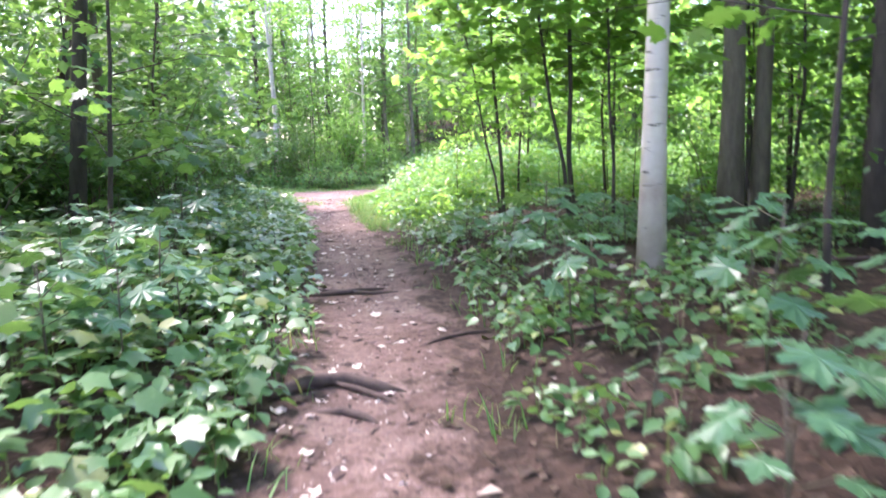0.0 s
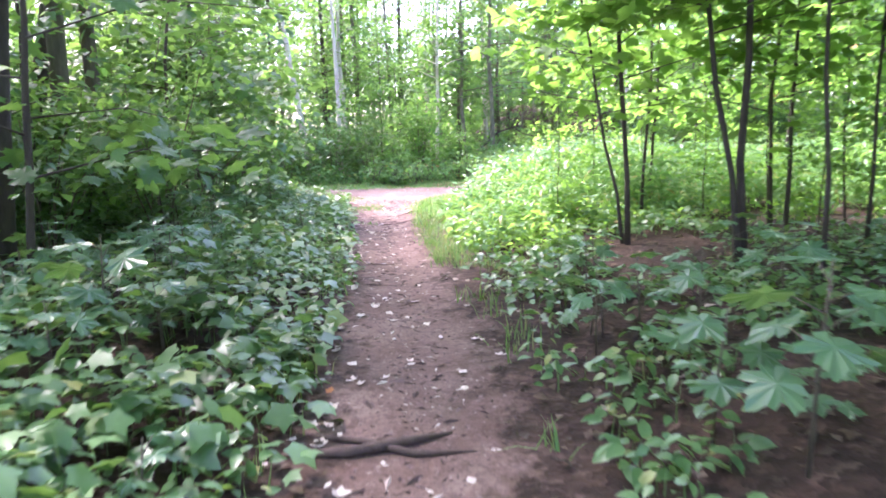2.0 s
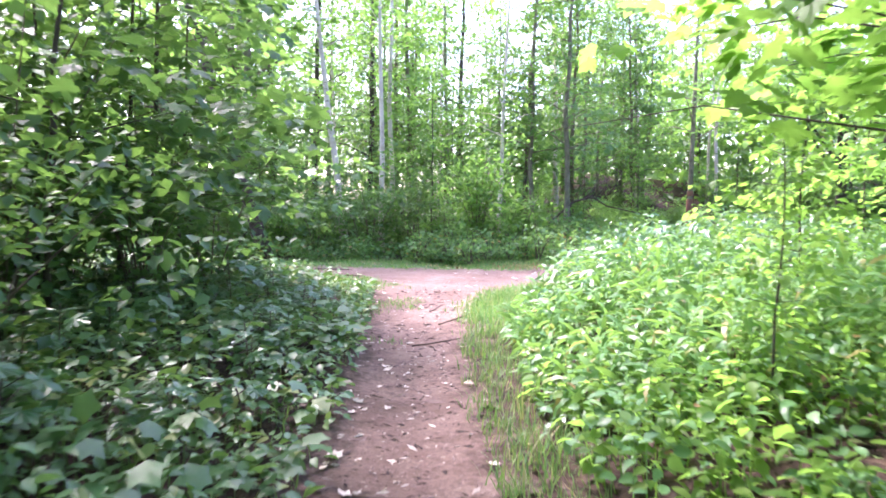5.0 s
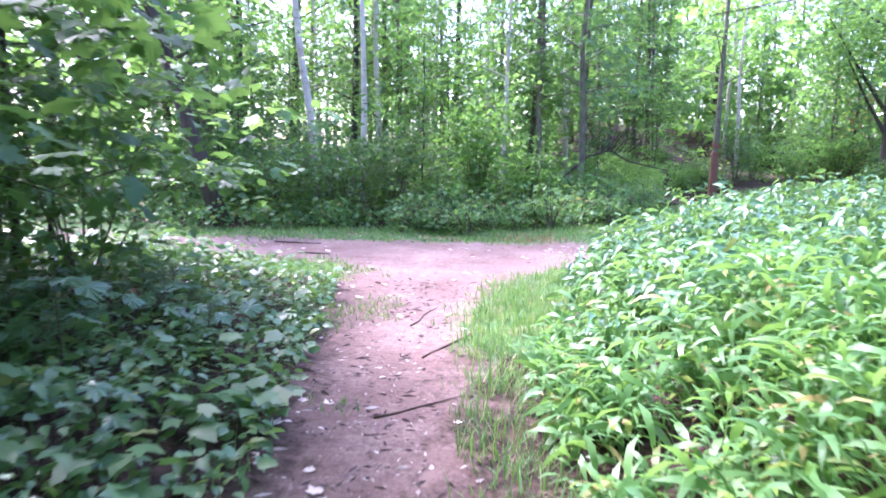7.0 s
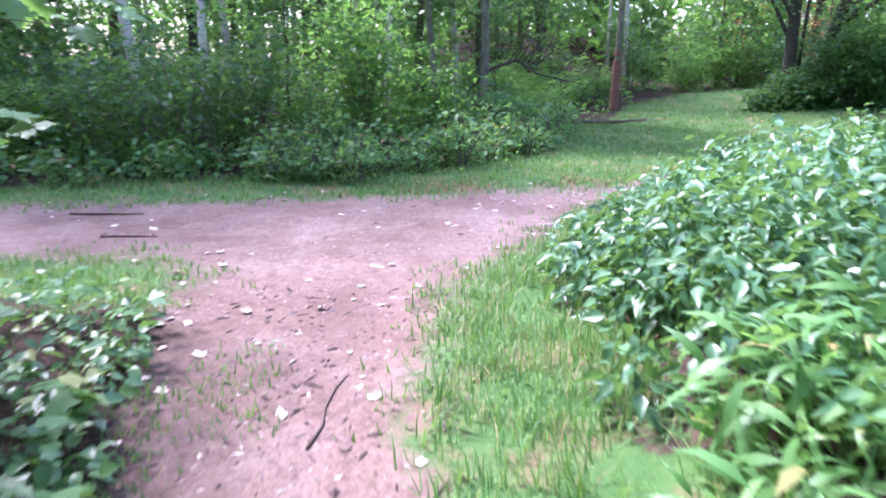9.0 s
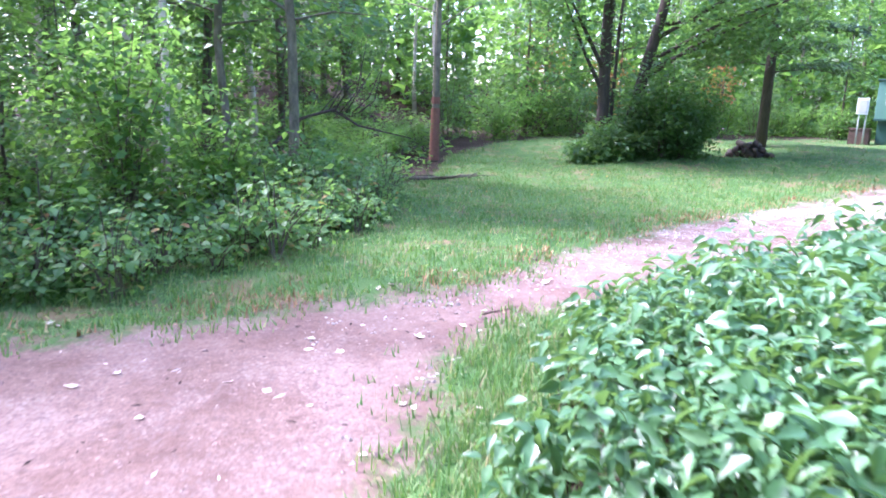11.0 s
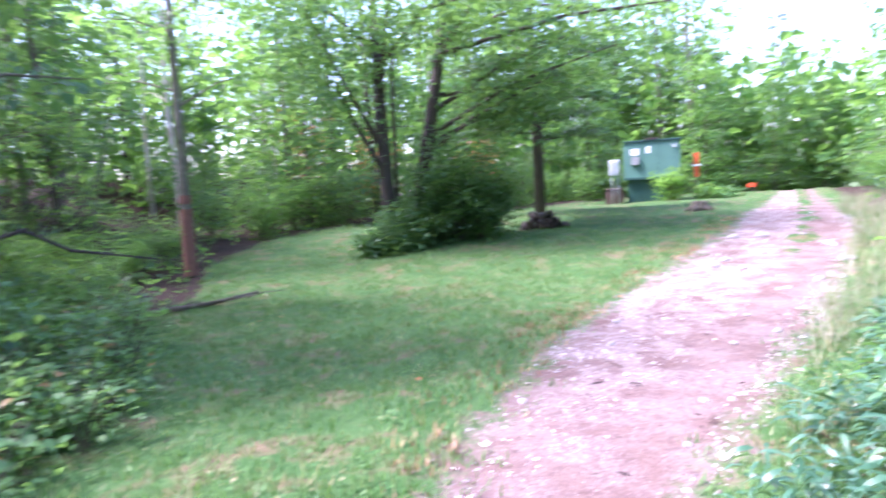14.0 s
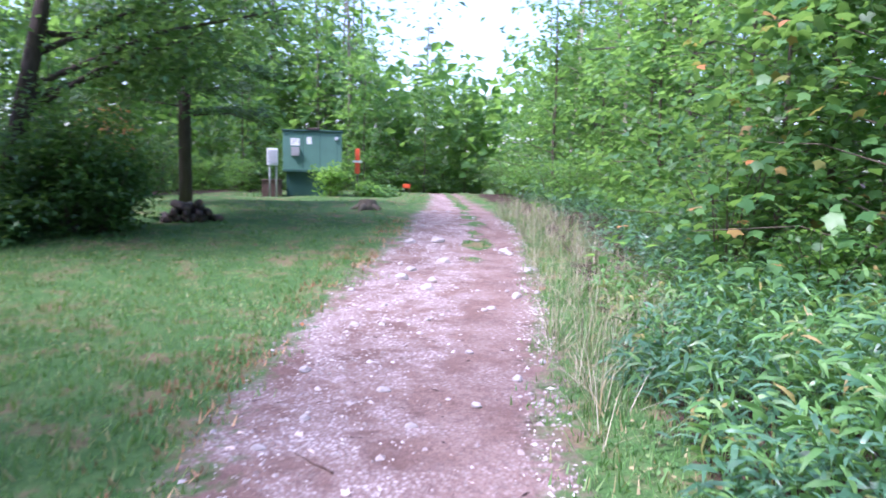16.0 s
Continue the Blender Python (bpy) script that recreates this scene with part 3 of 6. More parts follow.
def plants(name, label, seed, x, y, tall, per, kind, size, mat, low=0.35, spread=0.10, tilt=-0.15, category="undergrowth", stems=True, vary=0.34):
    """Leafy stalks: leaves in turns up each stalk, pointing outwards."""
    rs = np.random.RandomState(seed)
    n = len(x)
    g = lie(x, y)
    tall = np.broadcast_to(tall, n) * rs.uniform(0.65, 1.2, n)
    lx, ly = rs.normal(0, 0.10, n) * tall, rs.normal(0, 0.10, n) * tall
    j = np.arange(per)
    u = low + (1 - low) * (j[None] + rs.uniform(0, 0.9, (n, per))) / per
    yaw = j[None] * 2.4 + rs.uniform(0, 6.283, (n, 1)) + rs.normal(0, 0.35, (n, per))
    out = spread * rs.uniform(0.2, 1.0, (n, per))
    px = x[:, None] + lx[:, None] * u - np.sin(yaw) * out
    py = y[:, None] + ly[:, None] * u + np.cos(yaw) * out
    pz = g[:, None] + tall[:, None] * u
    c = np.stack([px, py, pz], 2).reshape(-1, 3)
    m = len(c)
    pieces = [leaf_arrays(kind, c, size * rs.uniform(0.55, 1.2, m), yaw.ravel(), rs.normal(tilt, vary, m), rs.normal(0, vary + 0.11, m))]
    if stems:
        b = np.stack([x, y, g - 0.02], 1)
        tv, tf = leaf_arrays("spike", b, np.full(n, 1.0), rs.uniform(0, 6.28, n), np.full(n, 1.5708), np.zeros(n))
        tv = tv.reshape(n, 3, 3)
        tv[:, :2] = b[:, None] + (tv[:, :2] - b[:, None]) * 0.14
        tv[:, 2] = np.stack([x + lx, y + ly, g + tall], 1)
        pieces.append((tv.reshape(-1, 3), tf))
    v, f = join_arrays(*pieces)
    return tagged(new(name, mesh_of(name, v, f, mat, True)), label, category, kind="stuff")


def keep(x, y, ok):
    return x[ok], y[ok]


rs = np.random.RandomState(11)
# the carpet beside the trail
x, y = scatter(rs, 11000, -9, 0.2, -1.0, 17.2)
side = np.interp(y, TRAIL_Y, TRAIL_X) - x - np.interp(y, TRAIL_Y, TRAIL_W)
ok = (side > 0.05) & (lawn_depth(x, y) < -0.1) & (road_depth(x, y) < -0.3) & (rs.rand(len(x)) < np.clip(1.25 - side / 6, 0.25, 1)) & (lumps(x * 1.7, y * 1.4) > np.where(y > 9, -1.1, -0.75)) & clear_of_path(x, y)
x, y = keep(x, y, ok)
d = np.interp(y, TRAIL_Y, TRAIL_X) - x
lobed = rs.rand(len(x)) < 0.45 - 0.33 * smooth(6.5, 9.5, y)
high = 0.14 + 0.16 * smooth(0.4, 1.6, d)
plants("undergrowth_carpet", "dense low carpet of glossy dark green leaves beside the trail", 21, x[~lobed], y[~lobed], high[~lobed], 8, "ovate", 0.085, M_LEAF_COVER, 0.3, 0.10, -0.1)
plants("lobed_carpet", "layered broad lobed leaves of low maple seedlings beside the trail", 37, x[lobed], y[lobed], high[lobed] * 1.25, 5, "maple", 0.125, M_LEAF_COVER, 0.55, 0.11, -0.12, vary=0.24)
# sparse plants over the litter on the other side
x, y = scatter(rs, 6400, -1.2, 9, -1, 11)
side = x - np.interp(y, TRAIL_Y, TRAIL_X) - np.interp(y, TRAIL_Y, TRAIL_W)
x, y = keep(x, y, (side > 0.06) & (lumps(x * 1.9 + 4, y * 1.6) > np.where(y > 7.5, 0.1, -0.55 + 0.75 * smooth(0.5, 1.4, side))) & clear_of_path(x, y) & (rs.rand(len(x)) < np.clip(1.2 - side / 8, 0.3, 1)))
plants("undergrowth_patches", "loose patches of low dark green leaves over brown litter", 23, x, y, 0.2, 7, "ovate", 0.085, M_LEAF_COVER, 0.3, 0.10, -0.1)
# bright weeds where light reaches the ground; that light is also in their colour
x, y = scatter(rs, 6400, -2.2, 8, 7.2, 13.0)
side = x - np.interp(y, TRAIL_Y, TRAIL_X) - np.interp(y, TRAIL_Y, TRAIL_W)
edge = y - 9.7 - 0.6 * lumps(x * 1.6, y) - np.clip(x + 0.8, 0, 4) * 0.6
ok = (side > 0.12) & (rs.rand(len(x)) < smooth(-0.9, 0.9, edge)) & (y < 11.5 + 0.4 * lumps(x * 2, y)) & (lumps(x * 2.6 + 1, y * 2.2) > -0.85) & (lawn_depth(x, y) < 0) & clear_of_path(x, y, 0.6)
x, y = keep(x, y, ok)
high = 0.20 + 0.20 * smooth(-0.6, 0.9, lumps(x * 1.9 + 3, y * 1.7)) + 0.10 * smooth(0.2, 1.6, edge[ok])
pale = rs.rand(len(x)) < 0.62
plants("bright_weeds", "yellow-green weeds coloured as if sunlit beside the trail", 25, x[pale], y[pale], high[pale], 9, "ovate", 0.09, M_LEAF_SUNLIT, 0.2, 0.10, -0.1)
plants("mixed_weeds", "mid-green leafy weeds among the brighter ones", 36, x[~pale], y[~pale], high[~pale] * 1.15, 10, "ovate", 0.08, M_LEAF_WEED, 0.15, 0.10, -0.1)


def mound(x, y):
    """How tall the weeds grow on the bank between trail and road."""
    side = x - np.interp(y, TRAIL_Y, TRAIL_X) - np.interp(y, TRAIL_Y, TRAIL_W)
    toroad = np.interp(x, NEAR_X, NEAR_Y) - y
    return (0.24 + 0.5 * smooth(0.2, 2.2, np.minimum(side, toroad))) * (1 + 0.20 * lumps(x * 2.1, y * 2.3 + 1) + 0.08 * lumps(x * 5.3, y * 4.7))


x, y = scatter(rs, 7000, -2.3, 9.5, 10.7, 22.5)
side = np.where(y < 17.5, x - np.interp(y, TRAIL_Y, TRAIL_X) - np.interp(y, TRAIL_Y, TRAIL_W), 9)
ok = (side > 0.15) & (y > 11.2 + 0.45 * lumps(x * 1.8, y * 1.6) + 0.25 * np.clip(x, 0, 4)) & (lawn_depth(x, y) < 0.05) & (road_depth(x, y) < -0.45) & (np.interp(x, NEAR_X, NEAR_Y) > y) & clear_of_path(x, y, 0.7) & (rs.rand(len(x)) < np.clip(1.3 - np.hypot(x + 1, y - 15) / 9, 0.3, 1))
x, y = keep(x, y, ok)
low = (y < 14.6 + 0.5 * lumps(x, y)) | (x > 3)
plants("weed_bank", "dense bank of glossy lance-leaved weeds beside the trail", 26, x[low], y[low], mound(x[low], y[low]), 18, "lance", 0.19, M_LEAF_LANCE, 0.12, 0.07, 0.0, vary=0.5)
plants("weed_mound", "waist-high mound of broad-leaved weeds inside the bend", 34, x[~low], y[~low], mound(x[~low], y[~low]), 20, "pointed", 0.115, M_LEAF_MOUND, 0.06, 0.13, -0.4, vary=0.5)
x, y = scatter(rs, 1500, -2.0, 2.0, 13.5, 20.0)
ok = (lawn_depth(x, y) < -0.2) & (trail_depth(x, y) < -0.7) & (road_depth(x, y) < -0.6) & (np.interp(x, NEAR_X, NEAR_Y) > y) & clear_of_path(x, y, 0.9)
x, y = keep(x, y, ok)
plants("weed_bank_broadleaf", "broad green leaves in threes over the weed bank", 27, x, y, mound(x, y) + 0.07, 9, "pointed", 0.10, M_LEAF_MOUND, 0.6, 0.12, -0.2)
# weeds along the road's inner side
x, y = scatter(rs, 6600, 1.2, 24, 17, 28)
gap = np.interp(x, NEAR_X, NEAR_Y) - y
ok = (gap > 0.5 + 0.9 * smooth(4.5, 8, x) + 0.25 * lumps(x, y)) & (gap < 4.8) & clear_of_path(x, y, 0.9) & (rs.rand(len(x)) < np.clip(1.2 - (x - 3) / 16, 0.25, 1))
x, y = keep(x, y, ok)
plants("roadside_weeds", "dense knee-high blue-green lance-leaved weeds at the road's edge", 28, x, y, 0.35 + 0.35 * smooth(0.4, 2.0, np.interp(x, NEAR_X, NEAR_Y) - y), 18, "lance", 0.155, M_LEAF_BLUE, 0.12, 0.08, 0.0)
x, y = scatter(rs, 4200, 2, 20, 17, 27)
gap = np.interp(x, NEAR_X, NEAR_Y) - y
x, y = keep(x, y, (gap > 0.0) & (gap < 0.5 + 1.1 * smooth(4, 8, x)) & clear_of_path(x, y, 0.6) & (lumps(x * 2.2, y * 2.5) > -0.5) & (rs.rand(len(x)) < 0.35 + 0.65 * smooth(3, 7, x)))
plants("dry_roadside_grass", "tan seeding grass along the road's edge", 29, x, y, 0.12, 9, "hair", 0.40, M_DRYGRASS, 0.0, 0.09, 1.05)
grass_x, grass_y = keep(x, y, rs.rand(len(x)) < 0.6)
# plants in front of the far woods
x, y = scatter(rs, 2000, -13, 1, 19.6, 27)
gap = y - np.interp(x, WOOD_X, WOOD_Y)
x, y = keep(x, y, (gap > -0.55) & (gap < 1.5))
plants("woodside_plants", "light green leafy plants along the wood's edge", 30, x, y, 0.25 + 0.3 * smooth(-0.8, 0.9, lumps(x * 1.5, y * 1.9)), 12, "oval", 0.11, M_LEAF_WEED, 0.15, 0.12, -0.1)
# floor of the far woods
x, y = scatter(rs, 3600, -16, 30, 21, 46)
gap = y - np.interp(x, WOOD_X, WOOD_Y)
x, y = keep(x, y, (gap > 0.3) & ((x < -3) | (y < 35) | (rs.rand(len(x)) < 0.35)))
plants("woodland_floor_plants", "leafy plants covering the floor of the far woods", 32, x, y, 0.5, 9, "rhomb", 0.18, M_LEAF_MAPLE, 0.1, 0.2, -0.1)
x, y = scatter(rs, 1500, -18, 16, -6, 17)
x, y = keep(x, y, (np.abs(x + 1) > 6) & (lawn_depth(x, y) < -0.5) & (road_depth(x, y) < -0.6))
plants("woodland_floor_plants", "leafy plants on the shaded forest floor", 33, x, y, 0.45, 9, "rhomb", 0.16, M_LEAF_DARK, 0.1, 0.2, -0.1)

# ---- grass ----
M_DEADGRASS = leaf_material("dead_grass", [(0, (0.24, 0.11, 0.05)), (0.6, (0.40, 0.21, 0.10)), (1, (0.44, 0.30, 0.16))], 0.7, 0.0, 0.2)


def grass(name, label, seed, x, y, tall, blades, mat, kind="spike"):
    rs = np.random.RandomState(seed)
    n = len(x) * blades
    px, py = np.repeat(x, blades) + rs.normal(0, 0.05, len(x) * blades), np.repeat(y, blades) + rs.normal(0, 0.05, len(x) * blades)
    c = np.stack([px, py, lie(px, py) - 0.005], 1)
    v, f = leaf_arrays(kind, c, np.repeat(np.broadcast_to(tall, len(x)), blades) * rs.uniform(0.5, 1.3, n), rs.uniform(0, 6.283, n), rs.normal(1.05, 0.35, n), np.zeros(n))
    return tagged(new(name, mesh_of(name, v, f, mat)), label, "grass", kind="stuff")


x, y = scatter(rs, 60000, -9, 14, 15, 33)
ld, bd = lawn_depth(x, y), bare_depth(x, y)
near_cam = np.hypot(x - 1, y - 20)
ok = (ld > -0.1 + 0.3 * lumps(x * 2, y * 2)) & (bd < rs.normal(0, 0.16, len(x)) + np.where(x < 0.8, 0.2, -0.05) + 0.15 * lumps(x * 2.2, y * 2.4)) & (rs.rand(len(x)) < np.clip(1.25 - near_cam / 13, 0.12, 1)) & (lumps(x * 2.3, y * 2.9) > -1.0)
x, y = keep(x, y, ok)
grass("lawn_grass", "short worn green lawn grass with tan tips", 41, x, y, 0.075, 5, M_GRASS, "tuft")
x, y = scatter(rs, 18000, -6, 26, 14, 38)
ld, bd = lawn_depth(x, y), bare_depth(x, y)
tall = np.where(y > np.interp(x, FAR_X, FAR_Y), 0.12, 0.16)
wl = np.interp(x, WOOD_X, WOOD_Y) - y
ok = ((ld > 0) & (bd < -0.1) & (lumps(x * 1.2, y * 1.5) > np.where(x < 1, -0.9, -0.2)) & ((wl < 1.2) | ((y < np.interp(x, NEAR_X, NEAR_Y)) & (x < 4.5)) | (rs.rand(len(x)) < 0.3))) | ((bd < -0.05) & (bd > -0.45) & (y < 16.5) & (x < 0))
x, y = keep(x, y, ok & clear_of_path(x, y, 0.4))
grass("verge_grass", "longer grass tufts on the verges", 42, x, y, 0.15, 5, M_GRASS, "blade")
x, y = scatter(rs, 11000, -4, 14, 19, 28)
off = y - np.interp(x, FAR_X, FAR_Y)
x, y = keep(x, y, (off > -0.05) & (off < 0.6) & (lumps(x * 2.5, y * 2.2 + 3) > -0.15) & (rs.rand(len(x)) < 1 - off))
grass("dead_grass_fringe", "reddish-tan dead grass along the edge of the track", 46, x, y, 0.085, 5, M_DEADGRASS, "tuft")
x, y = scatter(rs, 9000, -4, 14, 19.5, 31)
x, y = keep(x, y, (lawn_depth(x, y) > 0.1) & (bare_depth(x, y) < -0.05) & (lumps(x * 2.1 + 1, y * 2.6) > 0.0))
plants("clover", "small clover and plantain leaves in the lawn", 44, x, y, 0.045, 4, "oval", 0.035, M_GRASS, 0.5, 0.05, 0.0, "grass", False)
x, y = scatter(rs, 9000, -2.6, 1.2, 13.5, 20.5)
x, y = keep(x, y, (lawn_depth(x, y) > -0.15) & (bare_depth(x, y) < rs.normal(-0.1, 0.14, len(x))) & (y < np.interp(x, NEAR_X, NEAR_Y)) & (lumps(x * 3.1 + 1, y * 2.6) > -0.35))
grass("inner_verge_grass", "lush green grass blades at the inside of the bend", 45, x, y, 0.13, 6, M_GRASS, "blade")
grass("roadside_grass", "long soft green grass among the tan stalks", 47, grass_x, grass_y, 0.28, 6, M_GRASS, "blade")
x, y = scatter(rs, 2600, -4.6, -1.6, 13.0, 18.2)
x, y = keep(x, y, (bare_depth(x, y) > -0.1) & (bare_depth(x, y) < 0.75) & (lumps(x * 1.7 + 2, y * 1.9) > 0.35) & (x < np.interp(y, TRAIL_Y, TRAIL_X) + 0.1))
grass("trodden_grass", "thin trodden grass tufts in the dirt", 48, x, y, 0.06, 5, M_GRASS, "tuft")
x, y = scatter(rs, 2600, -2.6, 0.2, 9.5, 15.6)
td = trail_depth(x, y)
x, y = keep(x, y, (td < 0.03) & (td > -0.5) & (x > np.interp(y, TRAIL_Y, TRAIL_X)) & (lumps(x * 3, y * 2.3) > -0.6))
grass("inner_trail_grass", "soft green grass fringe between trail and weeds", 49, x, y, 0.12, 6, M_GRASS, "blade")
x, y = scatter(rs, 2600, -5, 1, 0, 16.5)
td = trail_depth(x, y)
x, y = keep(x, y, (td < 0.0) & (td > -0.3) & (lumps(x * 2, y * 1.3) > 0.0))
grass("trailside_grass", "thin grass tufts along the trail's edges", 43, x, y, 0.16, 6, M_GRASS, "blade")

# ---- trees ----
TALL = [make_tree("maple_tree", "tall slender forest maple with light green leaves", "tree", 100 + k, h, r, bark, leaf, st, 2.3, 24, 1900, 0.17, lean=ln, wob=0.05, group="forest trees")
        for k, (h, r, bark, leaf, st, ln) in enumerate([
            (11.5, 0.11, M_BARK, M_LEAF_MAPLE, 0.16, (0.02, 0.01)), (12.5, 0.14, M_BARK_DARK, M_LEAF_DARK, 0.22, (-0.02, 0.02)),
            (10.5, 0.09, M_BARK, M_LEAF_MAPLE, 0.12, (0.03, -0.02)), (13.0, 0.12, M_BARK_PALE, M_LEAF_MAPLE, 0.25, (-0.03, 0.0))])]
BIRCH = [make_tree("birch_tree", "thin white-barked birch with dark marks", "tree", 120 + k, 11 + k, 0.085, M_BIRCH, M_LEAF_MAPLE, 0.35, 1.7, 16, 1500, 0.14, lean=(0.04 * k - 0.03, 0.02), wob=0.05, group="birches")
         for k in range(2)]
SAPLING = [make_tree("sapling", "thin understorey sapling with layered green leaves", "tree", 140 + k, h, 0.026, M_BARK_DARK, leaf, st, 1.25, 13, 1000, 0.125, "rhomb", wob=0.09, up=0.35, sides=6, group="saplings")
           for k, (h, leaf, st) in enumerate([(4.2, M_LEAF_MAPLE, 0.22), (5.2, M_LEAF_MAPLE, 0.25), (3.4, M_LEAF_DARK, 0.15)])]
SAPLING_SUNLIT = [make_tree("sapling", "thin sapling with maple leaves coloured a sunlit yellow-green", "tree", 150 + k, h, 0.028, M_BARK_DARK, M_LEAF_SUNLIT, st, 1.5, 14, 640, 0.16, "oval", wob=0.10, up=0.3, sides=6, group="saplings")
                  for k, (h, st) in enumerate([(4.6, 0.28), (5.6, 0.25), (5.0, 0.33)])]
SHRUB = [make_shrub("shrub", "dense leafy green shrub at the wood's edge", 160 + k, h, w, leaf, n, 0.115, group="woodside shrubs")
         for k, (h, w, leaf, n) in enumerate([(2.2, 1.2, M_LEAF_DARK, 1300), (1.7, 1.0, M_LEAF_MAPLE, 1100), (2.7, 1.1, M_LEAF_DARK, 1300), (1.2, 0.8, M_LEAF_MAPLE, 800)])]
EDGE = [make_tree("young_maple", "leafy young tree growing to the ground at the road's edge", "tree", 170 + k, h, 0.06, M_BARK, leaf, 0.05, 1.9, 30, 2600, 0.20, wob=0.05, group="roadside trees")
        for k, (h, leaf) in enumerate([(6.5, M_LEAF_MAPLE), (8.5, M_LEAF_MAPLE), (7.5, M_LEAF_DARK)])]
used = set()


def plant(kinds, x, y, turn, scale=1.0):
    ob = kinds
    if ob.name not in used:
        used.add(ob.name)
        return stand(ob, x, y, turn, scale)
    return put(ob, x, y, turn, scale)


def forest(seed, kinds, count, x0, x1, y0, y1, ok, apart, s0=0.8, s1=1.2):
    rs = np.random.RandomState(seed)
    taken = []
    for _ in range(count * 40):
        if len(taken) >= count:
            break
        px, py = rs.uniform(x0, x1), rs.uniform(y0, y1)
        if not ok(px, py) or any((px - a) ** 2 + (py - b) ** 2 < apart * apart for a, b in taken):
            continue
        taken.append((px, py))
        plant(kinds[rs.randint(len(kinds))], px, py, rs.uniform(0, 6.28), rs.uniform(s0, s1))


def off_trail(px, py):
    return px - float(np.interp(py, TRAIL_Y, TRAIL_X))


def wood(px, py):
    return py - float(np.interp(px, WOOD_X, WOOD_Y))


def inner(px, py):
    return float(np.interp(px, NEAR_X, NEAR_Y)) - py


# beside the trail
forest(1, TALL, 16, -17, -4.2, -2, 15.0, lambda a, b: off_trail(a, b) < -4.6 and inner(a, b) > 2.5 and not (a > -10 and 2 < b < 12), 1.5)
forest(2, SAPLING, 34, -14, -2.6, 0.5, 16, lambda a, b: off_trail(a, b) < -2.7 and inner(a, b) > 3.0 and not (a > -6 and b > 13.5), 0.9)
forest(3, SHRUB, 30, -14, -3, 1, 16.3, lambda a, b: off_trail(a, b) < -3.3 and inner(a, b) > 1.6 and not (a > -6.5 and b > 14), 1.0, 0.6, 1.0)
forest(4, TALL, 13, 4.2, 14, -1, 8.5, lambda a, b: off_trail(a, b) > 4.8, 1.5)
forest(5, SAPLING_SUNLIT, 26, 1.2, 14, 7.0, 17.0, lambda a, b: off_trail(a, b) > 3.4 and inner(a, b) > 3.5, 1.2)
forest(31, SAPLING_SUNLIT, 9, -0.2, 5, 10.2, 13.5, lambda a, b: off_trail(a, b) > 1.7 and inner(a, b) > 4.5, 0.8, 0.28, 0.5)
forest(6, SAPLING, 14, 2.5, 14, 1.5, 8, lambda a, b: off_trail(a, b) > 2.8, 1.0)
forest(29, SAPLING, 12, 2.6, 9, 6.6, 11.0, lambda a, b: off_trail(a, b) > 3.6 and inner(a, b) > 3.5, 0.9, 0.6, 1.0)
forest(30, [SHRUB[1], SHRUB[3]], 12, 3.4, 10, 7.5, 14.0, lambda a, b: off_trail(a, b) > 4.4 and inner(a, b) > 4, 0.9, 0.5, 0.8)
# thicket on the trail's shaded side, part of that shade put into dark leaves
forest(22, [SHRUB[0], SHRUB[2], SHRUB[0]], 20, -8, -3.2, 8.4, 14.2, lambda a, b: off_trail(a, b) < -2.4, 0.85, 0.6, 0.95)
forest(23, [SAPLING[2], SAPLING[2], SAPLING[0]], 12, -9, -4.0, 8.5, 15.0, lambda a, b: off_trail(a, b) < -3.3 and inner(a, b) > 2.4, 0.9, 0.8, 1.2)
# two tall trees added for the shade they cast on this side
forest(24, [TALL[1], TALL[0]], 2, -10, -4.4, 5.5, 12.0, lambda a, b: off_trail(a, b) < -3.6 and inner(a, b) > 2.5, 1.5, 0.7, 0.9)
# brambles where the lawn meets the woods
BRAMBLE = [make_shrub("bramble", "pale green bramble leaning over the grass", 180 + k, hh, ww, M_LEAF_BRAMBLE, n, 0.105, "ovate", 8, group="brambles") for k, (hh, ww, n) in enumerate([(0.75, 0.42, 150), (0.5, 0.38, 110), (0.95, 0.46, 190)])]
forest(21, BRAMBLE, 85, -4.6, 0.4, 20.8, 29, lambda a, b: -0.75 < wood(a, b) < 2.4, 0.34, 0.5, 0.95)
for k, (bx, by, h, w, leaf, n) in enumerate([(-3.7, 23.5, 2.4, 0.85, M_LEAF_MAPLE, 2600), (-2.7, 24.2, 1.4, 0.6, M_LEAF_MAPLE, 1300), (-1.7, 25.2, 1.0, 0.55, M_LEAF_WEED, 900)]):
    stand(make_shrub("shrub", "tall rounded green bush standing out from the wood's edge", 330 + k, h, w, leaf, n, 0.105, "oval", 14, group="tall bushes at the wood's edge"), bx, by)
